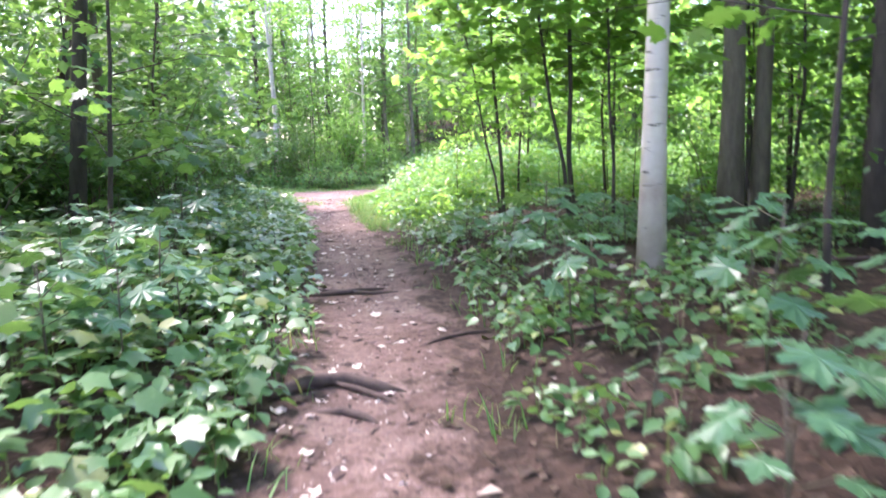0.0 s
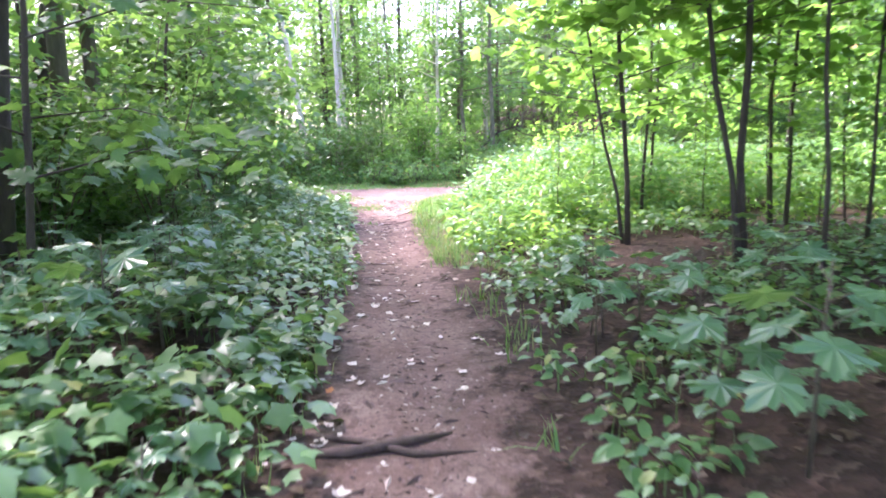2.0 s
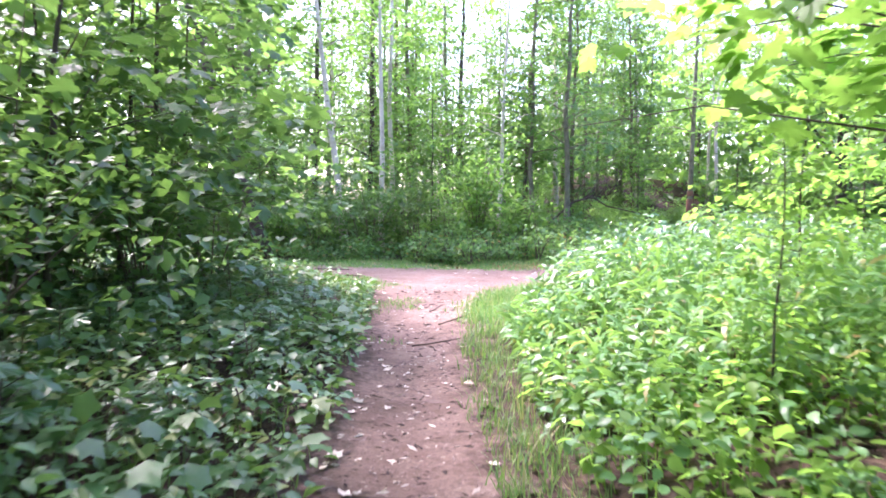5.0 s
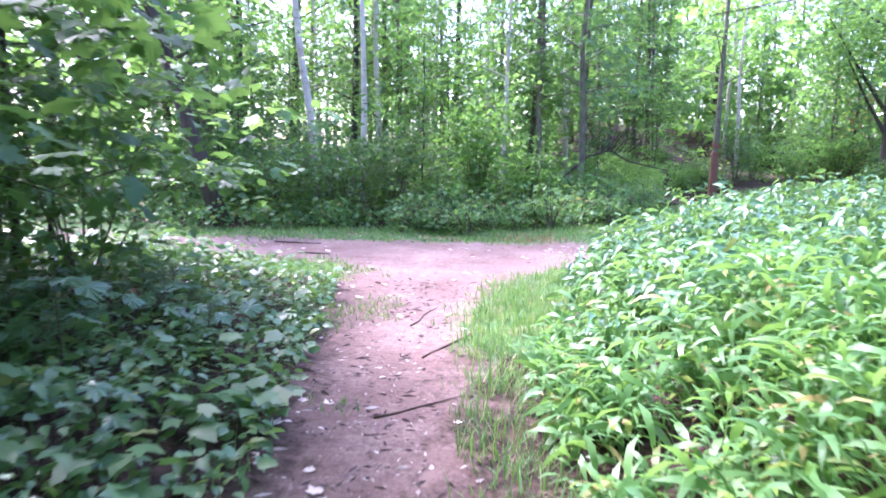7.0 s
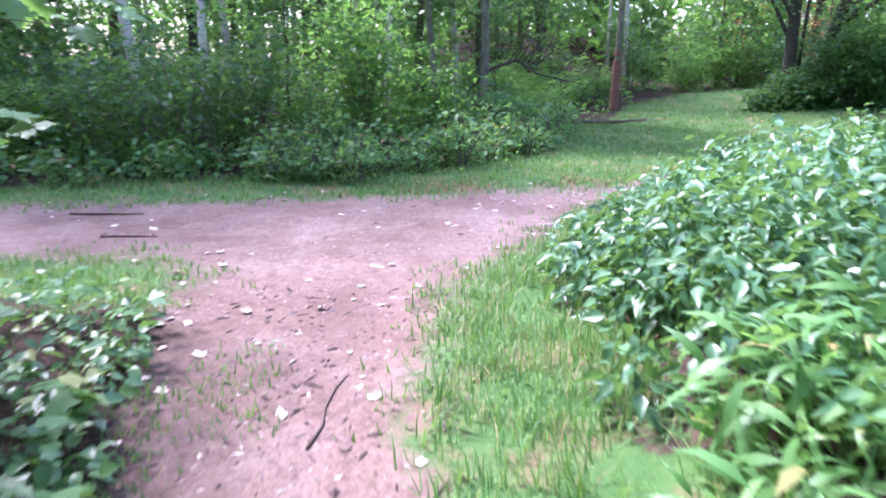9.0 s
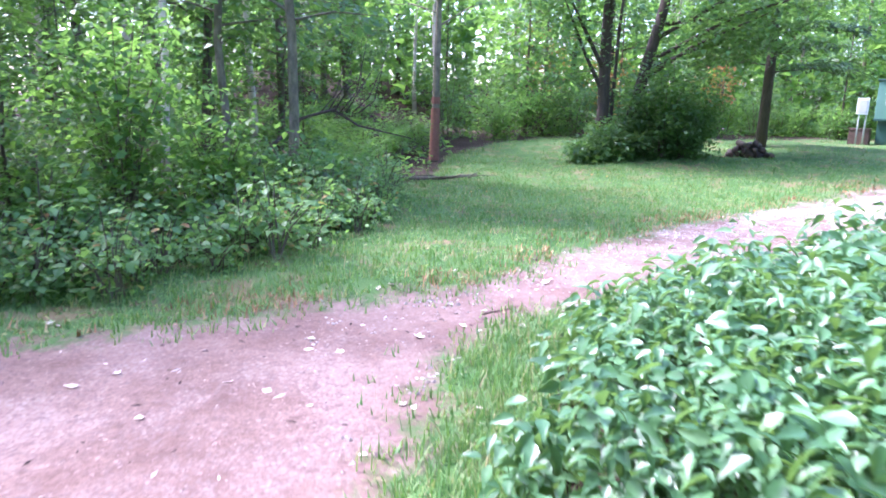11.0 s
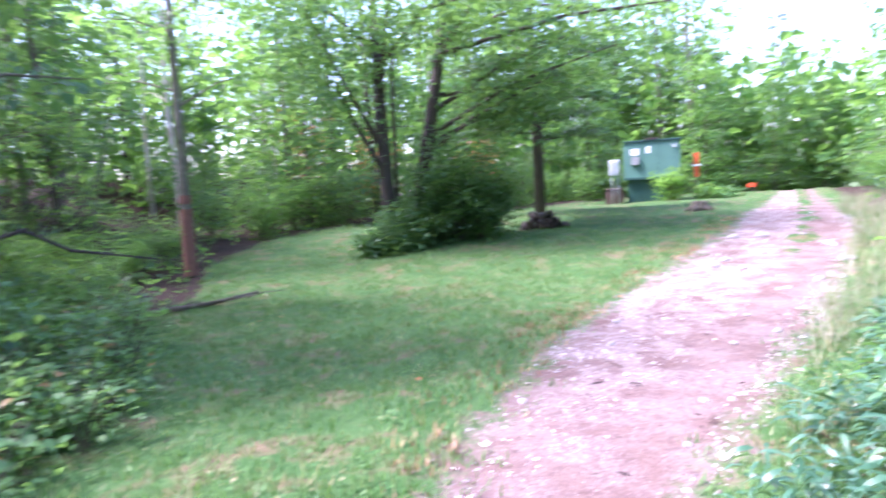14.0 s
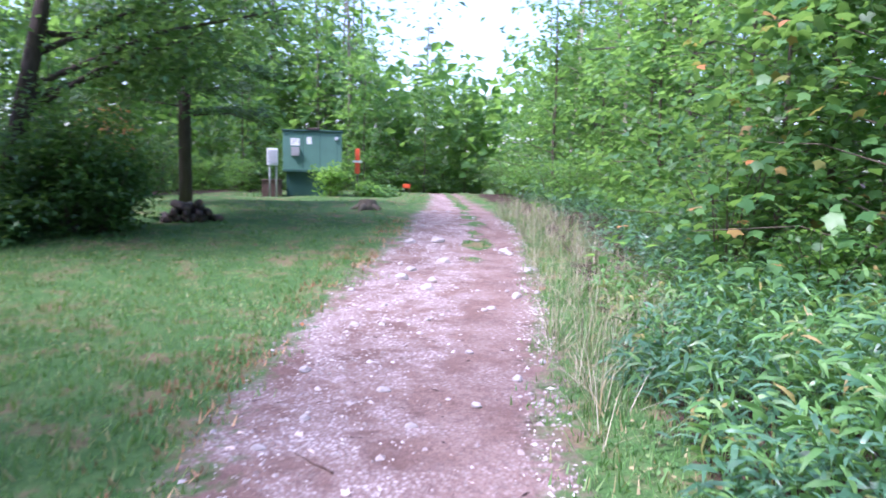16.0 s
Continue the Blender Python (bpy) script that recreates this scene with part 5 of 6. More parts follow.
def far_woods():
    """Leaf masses and thin stems standing about the place, forty metres and more away."""
    rs = np.random.RandomState(500)
    n = 60000
    az = rs.uniform(0, 2 * math.pi, n)
    d = rs.uniform(36, 62, n)
    x, y = 2 + d * np.cos(az), 20 + d * np.sin(az)
    road_end = np.abs(np.angle(np.exp(1j * (az - math.radians(23.0)))))
    top = np.where(road_end < 0.16, 8.0 + 30 * np.maximum(road_end - 0.05, 0), 15.0) + 1.5 * np.sin(az * 23) + np.sin(az * 57)
    top = np.where(np.abs(az - math.radians(101)) < 0.16, 7.0, top)
    z = rs.beta(1.1, 1.3, n) * top + 0.1
    clump = np.sin(az * 40 + z * 0.9) + np.sin(az * 71 + d * 0.5) * np.cos(z * 1.3)
    ok = clump > -0.6
    m = 9000
    ea, ed = math.radians(23.0) + rs.normal(0, 0.28, m), rs.uniform(34, 52, m)
    ez = rs.beta(1.0, 1.25, m) * (7.0 + 16 * np.abs(ea - math.radians(23.0)) + 1.2 * np.sin(ea * 31))
    m2 = 10000
    fa, fd = np.radians(rs.uniform(30, 112, m2)), rs.uniform(25, 38, m2)
    fx, fy = 2 + fd * np.cos(fa), 20 + fd * np.sin(fa)
    behind = fy > np.interp(fx, WOOD_X, WOOD_Y) + 3
    fz = rs.beta(1.0, 1.4, m2) * 8.0 + 0.2
    side_wood = np.stack([fx, fy, fz], 1)[behind & (np.sin(fa * 90 + fz) + np.cos(fa * 140 - fd) > -0.7)]
    c = np.concatenate([side_wood, np.stack([x, y, z], 1)[ok], np.stack([2 + ed * np.cos(ea), 20 + ed * np.sin(ea), ez - 0.5], 1)])
    c[:, 2] += hill(c[:, 0], c[:, 1])
    m = len(c)
    v, f = leaf_arrays("rhomb", c, rs.uniform(0.35, 0.9, m), rs.uniform(0, 6.283, m), rs.normal(-0.2, 0.5, m), rs.normal(0, 0.5, m))
    tagged(new("far_woods", mesh_of("far_woods", v, f, M_LEAF_MAPLE)), "light green leaf masses of the surrounding forest", "woods", kind="stuff")
    tb = Tubes()
    for _ in range(330):
        a, dd = rs.uniform(0, 2 * math.pi), rs.uniform(34, 56)
        if abs((a - math.radians(23.0) + math.pi) % (2 * math.pi) - math.pi) < 0.08:
            continue
        px, py = 2 + dd * math.cos(a), 20 + dd * math.sin(a)
        tb.add([(px, py, -2.5), (px + rs.uniform(-0.4, 0.4), py, 6), (px + rs.uniform(-0.8, 0.8), py, 13)], [0.12, 0.09, 0.05], 5, False)
    tagged(new("far_trunks", tb.mesh("far_trunks", M_BARK_PALE)), "pale thin trunks deep in the surrounding forest", "woods", kind="stuff")


far_woods()

# ---- the green container and what stands by it ----


def container():
    """A green painted steel box on a narrower base, with notices and a vent."""
    e = tagged(new("utility_container"), "green painted steel container raised on a narrow base", "container")
    W, H0, H1, D = 2.15, 0.95, 2.38, 1.6
    part("base", box_bm(0.12, W - 0.55, 0.15, D - 0.1, -0.1, H0, 0.01), M_GREEN_DARK, e, "dark green base")
    part("body", box_bm(0, W, 0, D, H0, H1, 0.02), M_GREEN_PAINT, e)
    part("roof", box_bm(-0.05, W + 0.05, -0.06, D + 0.05, H1, H1 + 0.06, 0.015), M_GREEN_DARK, e, "dark green rim")
    part("floor_rail", box_bm(-0.02, W + 0.02, -0.03, 0.0, H0 - 0.06, H0 + 0.03, 0.008), M_GREEN_DARK, e)
    part("vent", box_bm(0.85, 1.3, -0.08, 0.25, H1 + 0.06, H1 + 0.13, 0.01), M_BARK_DARK, e, "black roof vent")
    part("notice", box_bm(0.28, 0.60, -0.018, -0.003, 1.86, 2.12, 0.004), M_WHITE, e, "white notice with dark bars")
    n = e.children[-1]
    for k in range(3):
        part("printed_bar", box_bm(0.32, 0.52 - 0.05 * k, -0.022, -0.0185, 2.05 - 0.06 * k, 2.07 - 0.06 * k), M_GREY_PANEL, n)
    part("meter_box", box_bm(0.31, 0.60, -0.12, -0.003, 1.48, 1.80, 0.015), M_GREY_PANEL, e, "grey meter box")
    part("pale_patch", box_bm(0.86, 1.04, -0.012, -0.003, 1.92, 2.18, 0.004), M_WHITE, e, "chipped white patch")
    part("corner_lamp", box_bm(1.88, 2.0, -0.07, -0.003, 2.08, 2.20, 0.02), M_GREY_METAL, e, "small grey lamp")
    for k in range(3):
        part("door_seam", box_bm(0.72 + 0.62 * k, 0.735 + 0.62 * k, -0.006, -0.003, H0 + 0.06, H1 - 0.05), M_GREEN_DARK, e)
    return e


c = container()
c.location = (20.57, 36.23, 0.42)
c.rotation_euler = (0, 0, math.atan2(34.58 - 36.23, 21.76 - 20.57))


def meter_panel():
    e = tagged(new("meter_panel"), "pale grey metal cabinet on two posts", "cabinet")
    part("cabinet_body", box_bm(-0.19, 0.19, -0.09, 0.09, 1.12, 1.72, 0.02), M_WHITE, e)
    part("hatch", box_bm(-0.15, 0.15, -0.105, -0.09, 1.18, 1.66, 0.01), M_GREY_METAL, e, "grey hatch")
    for px in (-0.1, 0.13):
        child("post", Tubes().add([(px, 0.1, -0.1), (px, 0.1, 1.7)], [0.032, 0.032], 8).mesh("post", M_GREY_METAL), e)
    return e


p = meter_panel()
p.location, p.rotation_euler = (19.95, 36.2, 0.42), (0, 0, -0.9)

crate = tagged(new("wooden_crate"), "weathered brown wooden crate behind the cabinet", "crate")
for k in range(5):
    part("board", box_bm(-0.5, 0.5, -0.35, -0.32, 0.02 + 0.16 * k, 0.16 + 0.16 * k, 0.005), M_WOOD, crate)
    part("board", box_bm(-0.5, 0.5, 0.32, 0.35, 0.02 + 0.16 * k, 0.16 + 0.16 * k, 0.005), M_WOOD, crate)
for px in (-0.48, 0.45):
    part("end_panel", box_bm(px, px + 0.03, -0.319, 0.319, 0.02, 0.8, 0.004), M_WOOD, crate)
part("lid", box_bm(-0.54, 0.54, -0.4, 0.4, 0.82, 0.86, 0.01), M_WOOD, crate)
crate.location, crate.rotation_euler = (20.35, 36.55, float(lie(20.35, 36.55)) - 0.02), (0, 0, -0.95)
crate.scale = (0.7, 0.7, 0.75)


def marker_post():
    e = tagged(new("marker_post"), "orange-red marker post with a white band", "post")
    child("pole", Tubes().add([(0, 0, -0.1), (0, 0, 0.95)], [0.035, 0.035], 8).mesh("pole", M_BARK), e)
    part("board", box_bm(-0.09, 0.09, -0.05, -0.036, 0.9, 1.85, 0.006), M_ORANGE, e)
    part("band", box_bm(-0.17, 0.17, -0.062, -0.051, 1.32, 1.40, 0.004), M_WHITE, e, "white band")
    child("upper_pole", Tubes().add([(0, 0, 0.951), (0, 0, 1.85)], [0.03, 0.03], 8).mesh("upper_pole", M_ORANGE), e)
    return e


mp_ = marker_post()
mp_.location, mp_.rotation_euler = (22.6, 34.3, float(lie(22.6, 34.3))), (0, 0, -0.95)

barrier = tagged(new("orange_barrier"), "small orange-red barrier board at the road's end", "barrier")
part("board", box_bm(-0.2, 0.2, -0.02, 0.02, 0.32, 0.55, 0.01), M_ORANGE, barrier)
for px in (-0.16, 0.16):
    child("leg", Tubes().add([(px, 0, -0.05), (px, 0, 0.32)], [0.02, 0.02], 6).mesh("leg", M_BARK), barrier)
barrier.scale = (0.75, 0.75, 0.75)
barrier.location, barrier.rotation_euler = (25.9, 33.9, float(lie(25.9, 33.9))), (0, 0, -0.9)

# ---- stump, logs, branches, roots ----


def rough_log(seed, length, r, label, name="log", mat=None, sides=10):
    rs = np.random.RandomState(seed)
    e = tagged(new(name), label, "log")
    pts = [(length * (k / 5 - 0.5), rs.uniform(-0.03, 0.03), rs.uniform(-0.02, 0.02)) for k in range(6)]
    child("bark", Tubes().add(pts, [r * rs.uniform(0.88, 1.08) for _ in pts], sides).mesh("bark", mat or M_BARK_DARK), e)
    for s in (-1, 1):
        x0 = s * length * 0.5
        child("cut_end", Tubes().add([(x0, pts[0 if s < 0 else 5][1], pts[0 if s < 0 else 5][2]), (x0 + s * 0.006, pts[0 if s < 0 else 5][1], pts[0 if s < 0 else 5][2])], [r * 0.82, r * 0.8], sides).mesh("cut_end", M_WOOD), e, "split grey-brown end")
    return e


base = float(lie(10.9, 31.1))
rs = np.random.RandomState(55)
for k in range(13):
    row = 0 if k < 6 else (1 if k < 10 else 2)
    u = (k - (0, 6, 10)[row] - (2.5, 1.5, 1.0)[row]) * 0.19
    lg = rough_log(600 + k, rs.uniform(0.5, 0.8), rs.uniform(0.065, 0.095), "dark rotting split log in a heap by the spruce", sides=7)
    tagged(lg, group="log heap")
    lg.location = (10.85 + u * 0.85, 31.05 - u * 0.55, base + 0.07 + 0.135 * row)
    lg.rotation_euler = (0, rs.normal(0, 0.06) + (0.18 if k == 12 else 0), 0.95 + rs.normal(0, 0.28))


def boulder(seed, sx, sy, sz, mat, name, label, category):
    rs = np.random.RandomState(seed)
    bm = bmesh.new()
    bmesh.ops.create_icosphere(bm, subdivisions=2, radius=1)
    for v in bm.verts:
        k = 1 + 0.38 * noise.noise(v.co * 1.4 + Vector((seed, 0, 0))) + 0.16 * noise.noise(v.co * 5 + Vector((0, seed, 0)))
        v.co = Vector((v.co.x * sx * k, v.co.y * sy * k, max(v.co.z, -0.45) * sz * k))
    me = bm_mesh(name, bm, mat)
    return tagged(new(name, me), label, category)


st = tagged(new("stump"), "low weathered grey tree stump on the lawn", "stump")
child("stump_body", Tubes().add([(0, 0, -0.08), (0, 0, 0.1), (0.02, 0, 0.27), (0.03, 0, 0.33)], [0.44, 0.36, 0.33, 0.30], 16).mesh("stump_body", M_BARK), st)
child("cut_top", Tubes().add([(0.03, 0, 0.33), (0.03, 0.0, 0.34)], [0.28, 0.26], 16).mesh("cut_top", M_STONE), st, "pale weathered cut top")
for k in range(5):
    a = k * 1.26 + 0.3
    child("root_flare", Tubes().add([(0.25 * math.cos(a), 0.25 * math.sin(a), 0.14), (0.5 * math.cos(a), 0.5 * math.sin(a), 0.0), (0.7 * math.cos(a), 0.7 * math.sin(a), -0.08)], [0.12, 0.09, 0.03], 6).mesh("root_flare", M_BARK), st)
stand(st, 15.2, 29.35, 0.4, 0.68)

# dead branch at the lawn's edge
br = tagged(new("fallen_branch"), "dead grey branch with twigs lying on the lawn's edge", "branch")
rs = np.random.RandomState(31)
child("main_stem", Tubes().add([(0, 0, 0.06), (0.8, -0.05, 0.07), (1.7, 0.02, 0.06), (2.5, 0.1, 0.12)], [0.05, 0.045, 0.035, 0.02], 8).mesh("main_stem", M_BARK), br)
for k in range(9):
    x0 = 0.2 + 0.26 * k
    child("twig", Tubes().add([(x0, 0, 0.07), (x0 + 0.25, rs.uniform(-0.3, 0.3), 0.12), (x0 + 0.55, rs.uniform(-0.5, 0.5), rs.uniform(0.05, 0.3))], [0.014, 0.01, 0.004], 5).mesh("twig", M_BARK_PALE if k > 6 else M_BARK), br)
br.location, br.rotation_euler = (-0.28, 28.5, float(lie(0.8, 28.4))), (0, 0, 0.0)

# bent dead limb in the far woods, and a log hung up there
arch = tagged(new("fallen_branch"), "long dead bough arching down to the ground at the wood's edge", "branch")
child("bough", Tubes().add([(0, 0, -0.1), (0.5, 0.2, 0.75), (1.1, 0.3, 1.3), (1.6, 0.3, 1.45), (2.0, 0.35, 1.2), (2.9, 0.4, 1.0)], [0.04, 0.034, 0.028, 0.024, 0.018, 0.009], 8).mesh("bough", M_BARK_DARK), arch)
for k in range(7):
    x0 = 1.4 + 0.1 * k
    child("twig", Tubes().add([(x0, 0.3, 1.4), (x0 + 0.25, 0.3 + rs.uniform(-0.2, 0.2), 1.4 + rs.uniform(0.2, 0.6)), (x0 + 0.5, 0.3 + rs.uniform(-0.3, 0.3), 1.5 + rs.uniform(0.4, 1.3))], [0.014, 0.01, 0.004], 5).mesh("twig", M_BARK_DARK), arch)
arch.location = (-2.6, 26.0, float(lie(-2.6, 26.0)))
hung = rough_log(640, 2.8, 0.17, "rust-red rotting log resting on its stump among the trees", "fallen_log", M_REDWOOD)
hung.location, hung.rotation_euler = (-7.6, 12.3, 1.17), (0, 0.06, 0.36)
for k, (sx, sy) in enumerate([(-8.5, 11.98), (-6.8, 12.6)]):
    stub = rough_log(641 + k, 0.95, 0.16, "short rotten stump holding up a fallen log", "rotten_stump", M_REDWOOD)
    stub.location, stub.rotation_euler = (sx, sy, 0.54), (0, radians(90), 0)


def root(seed, pts, r, label="dark root crossing the trail"):
    e = tagged(new("tree_root", Tubes().add([(a, b, float(lie(a, b)) + c) for a, b, c in pts], [r * k for k in ([0.5] + [1.0] * (len(pts) - 2) + [0.35])], 8).mesh("tree_root", M_ROOT)), label, "root", "trail roots")
    return e


root(1, [(-0.98, 3.22, 0.0), (-0.80, 3.30, 0.02), (-0.66, 3.48, 0.035), (-0.52, 3.58, 0.035), (-0.36, 3.52, 0.025), (-0.2, 3.48, -0.012)], 0.032)
root(2, [(-0.62, 3.55, 0.02), (-0.45, 3.48, 0.025), (-0.3, 3.38, 0.012), (-0.22, 3.3, -0.01)], 0.015, "thin root curling off across the trail")
root(3, [(-0.60, 3.17, -0.01), (-0.46, 3.19, 0.018), (-0.36, 3.15, 0.012), (-0.27, 3.08, -0.012)], 0.02)
root(4, [(-1.25, 5.7, 0.0), (-0.98, 5.74, 0.02), (-0.78, 5.86, 0.025), (-0.58, 6.02, 0.0)], 0.024)
root(5, [(-1.2, 5.9, 0.01), (-0.95, 5.86, 0.02), (-0.7, 5.78, 0.015), (-0.4, 5.85, -0.01)], 0.016)
root(6, [(-0.25, 4.15, -0.01), (-0.05, 4.3, 0.012), (0.1, 4.42, 0.012), (0.25, 4.45, 0.0)], 0.014)


def stick(seed, x, y, turn, length, r, label="thin dark stick on the ground"):
    rs = np.random.RandomState(seed)
    pts = []
    for k in range(5):
        u = length * (k / 4 - 0.5)
        ax, ay = x + math.cos(turn) * u + rs.uniform(-0.03, 0.03) * length, y + math.sin(turn) * u + rs.uniform(-0.03, 0.03) * length
        pts.append((ax, ay, float(lie(ax, ay)) + r * 0.8))
    return tagged(new("stick", Tubes().add(pts, [r, r * 0.9, r * 0.8, r * 0.6, r * 0.3], 6).mesh("stick", M_WOOD)), label, "stick", "sticks")


for k, (sx, sy, tt, ln, r) in enumerate([(-1.55, 8.9, 0.3, 0.22, 0.007), (-1.75, 9.9, 0.3, 0.26, 0.007), (-2.25, 13.2, 0.75, 0.55, 0.009), (-2.35, 14.4, 1.1, 0.6, 0.01), (-5.6, 19.0, 0.05, 0.7, 0.014), (-5.0, 18.2, 0.1, 0.5, 0.012),
                                         (-2.75, 15.3, 1.5, 0.7, 0.008), (-0.4, 20.0, 0.4, 0.4, 0.008), (0.6, 21.7, 1.3, 0.4, 0.01), (3.0, 22.3, 1.2, 0.35, 0.008), (1.2, 4.2, 0.15, 1.6, 0.02), (2.6, 5.6, 0.05, 2.6, 0.03), (1.3, 5.0, -0.2, 2.0, 0.018), (0.9, 2.9, 1.3, 0.8, 0.01)]):
    stick(700 + k, sx, sy, tt, ln, r)

# ---- fallen leaves ----


def fallen(seed, curl):
    tv, tf = LEAVES["maple"] if seed % 2 else LEAVES["oval"]
    rs = np.random.RandomState(seed)
    v = np.array(tv, float)
    v[:, 2] = curl * (v[:, 0] ** 2 + (v[:, 1] - 0.4) ** 2) + rs.uniform(-0.03, 0.05, len(v))
    v[:, 2] -= v[:, 2].min()
    return mesh_of("fallen_leaf", v, np.array(tf), M_FALLEN)


FALLEN = [fallen(800 + k, c) for k, c in enumerate([0.5, 0.3, -0.3, 0.7])]
rs = np.random.RandomState(9)
count = 0
while count < 260:
    if count < 170:
        py = rs.uniform(1.5, 17.5)
        w = float(np.interp(py, TRAIL_Y, TRAIL_W))
        px = float(np.interp(py, TRAIL_Y, TRAIL_X)) + (rs.uniform(-1, 1) if rs.rand() < 0.45 else -1.0 + 0.35 * rs.normal()) * w * 1.05
    else:
        px, py = rs.uniform(-7, 4), rs.uniform(15.5, 23.5)
        if bare_depth(px, py) < -0.5:
            continue
    ob = tagged(new("fallen_leaf", FALLEN[rs.randint(4)]), "pale pinkish fallen leaf on the dirt", "leaf", "fallen leaves")
    s = rs.uniform(0.035, 0.085)
    ob.location, ob.rotation_euler, ob.scale = (px, py, float(lie(px, py)) + 0.003), (rs.normal(0, 0.12), rs.normal(0, 0.12), rs.uniform(0, 6.28)), (s, s, s)
    count += 1

# bright autumn leaves dropped on the lawn and brambles' foot
RED_LEAF = mesh_of("autumn_leaf", [(a, b, 0.25 * a * a + 0.02 * (k % 3)) for k, (a, b, c) in enumerate(LEAVES["maple"][0])], LEAVES["maple"][1], M_LEAF_RED)
count = 0
while count < 30:
    px, py = (rs.uniform(-3.5, 9), rs.uniform(20.5, 29)) if count < 18 else (rs.uniform(-4, -0.2), rs.uniform(1.5, 9))
    if (count < 18 and lawn_depth(px, py) < -0.4) or bare_depth(px, py) > 0.1:
        continue
    ob = tagged(new("autumn_leaf", RED_LEAF), "orange-red maple leaf dropped on the ground", "leaf", "autumn leaves")
    s = rs.uniform(0.035, 0.06)
    ob.location, ob.rotation_euler, ob.scale = (px, py, float(lie(px, py)) + (0.03 if count < 18 else 0.01)), (rs.normal(0, 0.25), rs.normal(0, 0.25), rs.uniform(0, 6.28)), (s, s, s)
    count += 1

# litter among the plants
x, y = scatter(rs, 5200, -7, 7, -0.5, 12)
td = trail_depth(x, y)
x, y = keep(x, y, (td < 0.05) & (lawn_depth(x, y) < 0))
n = len(x)
v, f = leaf_arrays("oval", np.stack([x, y, lie(x, y) + 0.012], 1), rs.uniform(0.04, 0.10, n), rs.uniform(0, 6.28, n), rs.normal(0, 0.25, n), rs.normal(0, 0.3, n))
M_LITTER = leaf_material("brown_litter_leaf", [(0, (0.035, 0.02, 0.015)), (0.5, (0.075, 0.042, 0.03)), (0.88, (0.13, 0.08, 0.055)), (0.98, (0.38, 0.29, 0.24))], 0.7, 0.05, 0.3)
tagged(new("leaf_litter", mesh_of("leaf_litter", v, f, M_LITTER)), "brown dead leaves strewn over the forest floor", "litter", kind="stuff")

# ---- stones ----
STONE = [boulder(900 + k, 1.0, 0.75, 0.5, M_STONE, "stone", "pale grey stone in the gravel track", "stone") for k in range(3)]
first = set()
rs = np.random.RandomState(14)
for k in range(58):
    px = rs.uniform(1.5, 17) if k > 6 else rs.uniform(7, 13)
    far, nr = float(np.interp(px, FAR_X, FAR_Y)), float(np.interp(px, NEAR_X, NEAR_Y))
    q = rs.beta(1.1, 1.6) if rs.rand() < 0.8 else rs.uniform(0.85, 1.0)
    py = far - (far - nr) * q
    s = rs.uniform(0.03, 0.06) if k > 10 else rs.uniform(0.08, 0.15)
    src = STONE[k % 3]
    ob = src if src.name not in first else copy_thing(src, Matrix.Identity(4))
    first.add(src.name)
    ob.location, ob.rotation_euler, ob.scale = (px, py, float(lie(px, py)) + 0.12 * s), (0, 0, rs.uniform(0, 6.28)), (s, s, s)
    tagged(ob, group="road stones")

n = 11000
x = rs.uniform(-2, 16, n)
far, nr = np.interp(x, FAR_X, FAR_Y), np.interp(x, NEAR_X, NEAR_Y)
q = np.where(rs.rand(n) < 0.72, rs.normal(0.28, 0.18, n), rs.normal(0.97, 0.05, n))
y = far - (far - nr) * q
ok = (q > -0.03) & (q < 1.05) & (bare_depth(x, y) > -0.1) & (rs.rand(n) < 0.3 + 0.7 * smooth(0, 5, x)) & (lumps(x * 2.1, y * 3.0) > -0.7)
x, y = keep(x, y, ok)
n = len(x)
oct_v = np.array([(1, 0, 0), (-1, 0, 0), (0, 0.8, 0), (0, -0.8, 0), (0, 0, 0.55), (0, 0, -0.3)], float)
oct_f = np.array([(0, 2, 4), (2, 1, 4), (1, 3, 4), (3, 0, 4), (2, 0, 5), (1, 2, 5), (3, 1, 5), (0, 3, 5)])
ss, aa = rs.gamma(3.0, 0.0033, n) + 0.004, rs.uniform(0, 6.28, n)
vx = oct_v[None] * ss[:, None, None] * rs.uniform(0.6, 1.3, (n, 6, 1))
rx = vx[:, :, 0] * np.cos(aa)[:, None] - vx[:, :, 1] * np.sin(aa)[:, None]
ry = vx[:, :, 0] * np.sin(aa)[:, None] + vx[:, :, 1] * np.cos(aa)[:, None]
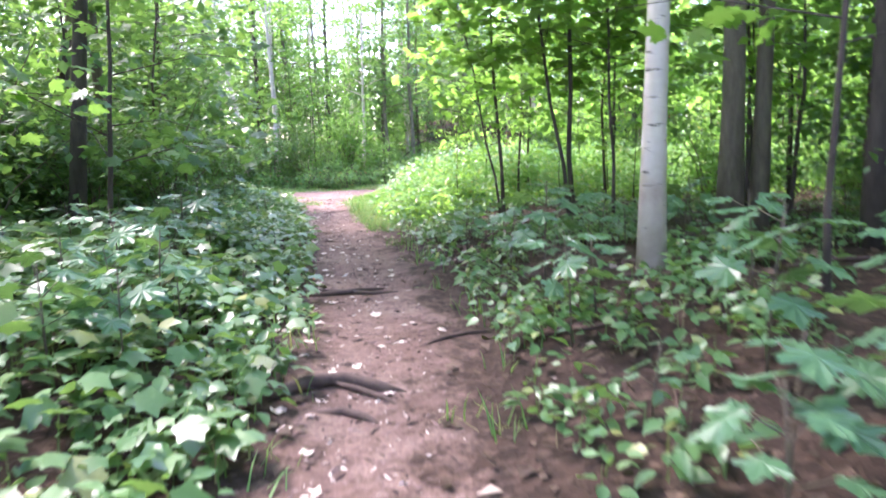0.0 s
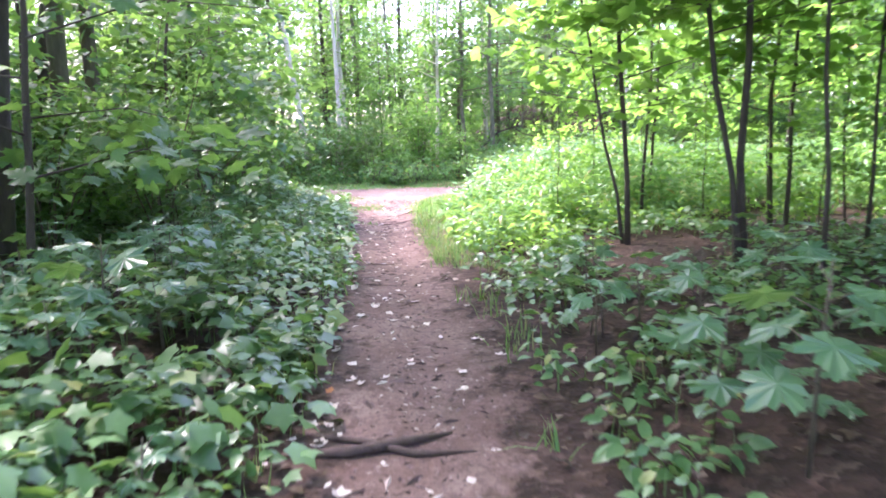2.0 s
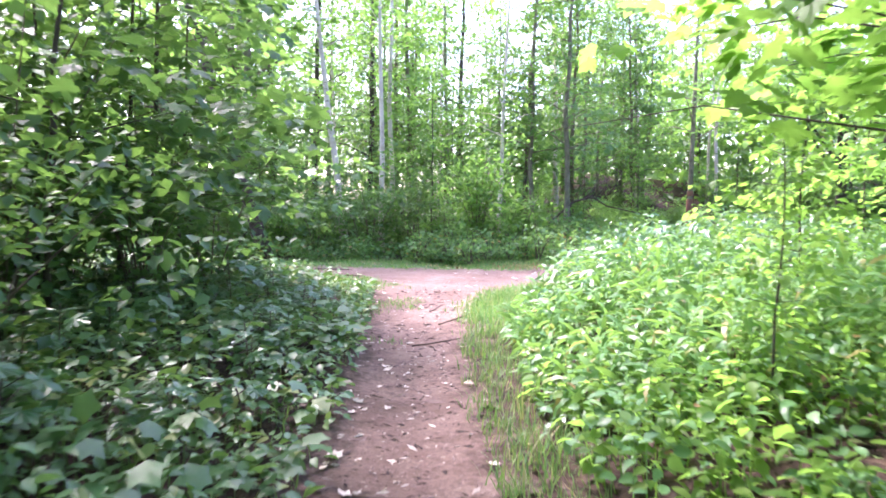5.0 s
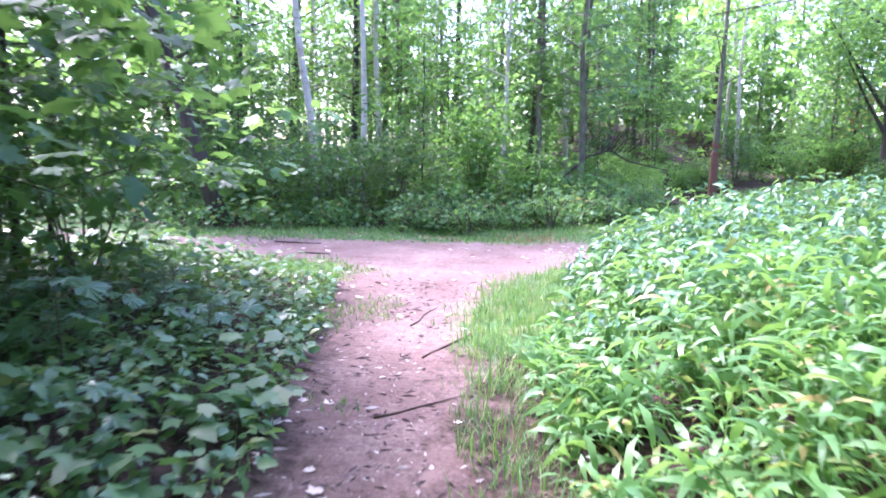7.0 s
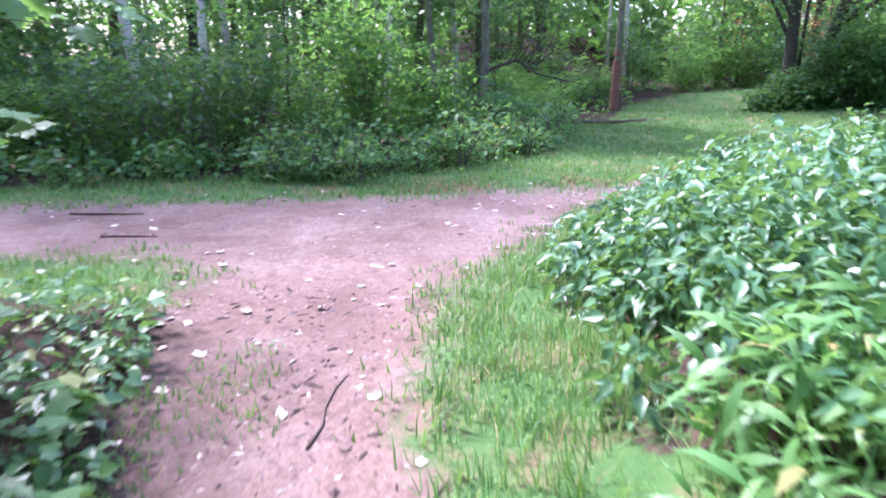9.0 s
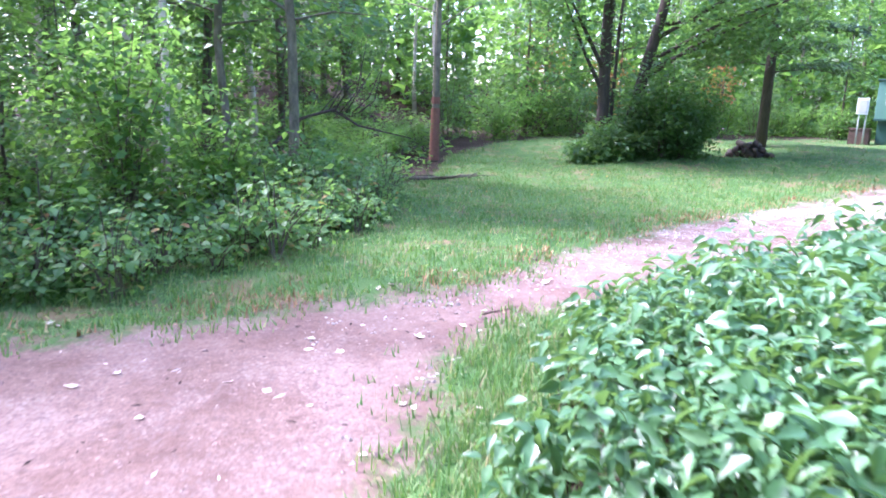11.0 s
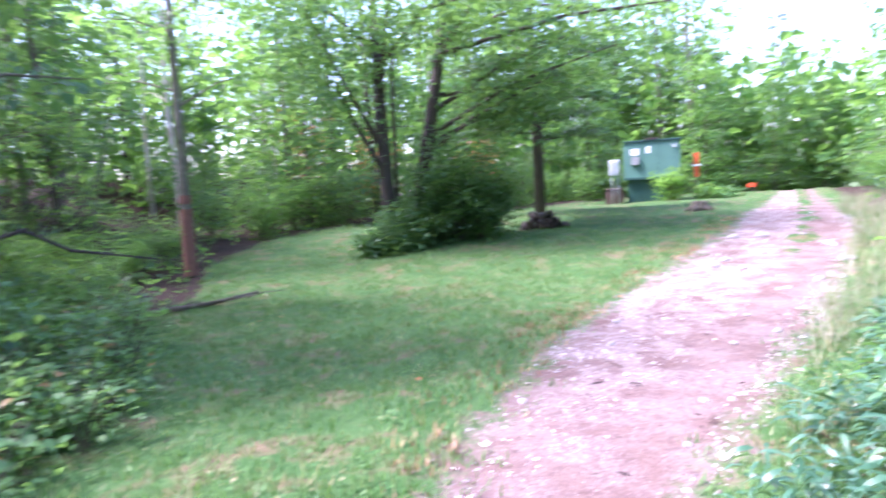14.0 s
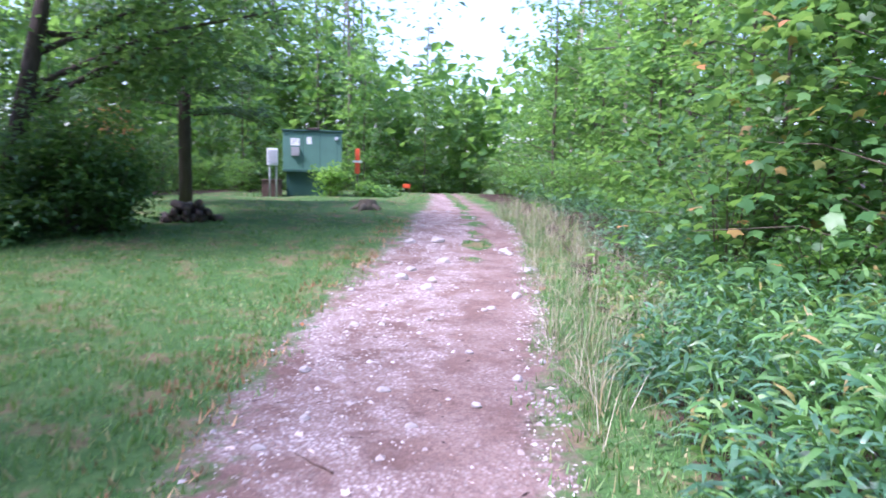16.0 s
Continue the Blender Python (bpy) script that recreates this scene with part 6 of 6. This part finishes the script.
pv = np.stack([rx + x[:, None], ry + y[:, None], vx[:, :, 2] + lie(x, y)[:, None] + 0.002], 2).reshape(-1, 3)
pf = (oct_f[None] + (np.arange(n) * 6)[:, None, None]).reshape(-1, 3)
M_GRAVEL = leaf_material("gravel_chip", [(0, (0.18, 0.13, 0.12)), (0.5, (0.30, 0.25, 0.24)), (0.9, (0.44, 0.40, 0.39)), (1, (0.56, 0.52, 0.50))], 0.85, 0.0, 0.3)
tagged(new("gravel", mesh_of("gravel", pv, pf, M_GRAVEL)), "loose pale gravel chips on the track", "gravel", kind="stuff")

n = 5200
cy = rs.uniform(1, 23.5, n)
cx = np.where(cy < 17, np.interp(cy, TRAIL_Y, TRAIL_X) + rs.normal(0, 0.5, n) * np.interp(cy, TRAIL_Y, TRAIL_W), rs.uniform(-8, 6, n))
ok = bare_depth(cx, cy) > -0.1
cx, cy = keep(cx, cy, ok)
n = len(cx)
ss, aa = rs.gamma(2.0, 0.0035, n) + 0.003, rs.uniform(0, 6.28, n)
vx = oct_v[None] * np.array([2.0, 0.8, 0.8]) * ss[:, None, None] * rs.uniform(0.5, 1.4, (n, 6, 1))
rx = vx[:, :, 0] * np.cos(aa)[:, None] - vx[:, :, 1] * np.sin(aa)[:, None]
ry = vx[:, :, 0] * np.sin(aa)[:, None] + vx[:, :, 1] * np.cos(aa)[:, None]
pv = np.stack([rx + cx[:, None], ry + cy[:, None], vx[:, :, 2] + lie(cx, cy)[:, None] + 0.002], 2).reshape(-1, 3)
pf = (oct_f[None] + (np.arange(n) * 6)[:, None, None]).reshape(-1, 3)
M_CLOD = leaf_material("clods_and_bark_bits", [(0, (0.035, 0.022, 0.02)), (0.55, (0.08, 0.05, 0.045)), (0.8, (0.20, 0.13, 0.12)), (0.93, (0.50, 0.42, 0.38))], 0.85, 0.0, 0.25)
tagged(new("dirt_clods", mesh_of("dirt_clods", pv, pf, M_CLOD)), "dark clods, bark bits and pale leaf scraps on the dirt", "litter", kind="stuff")
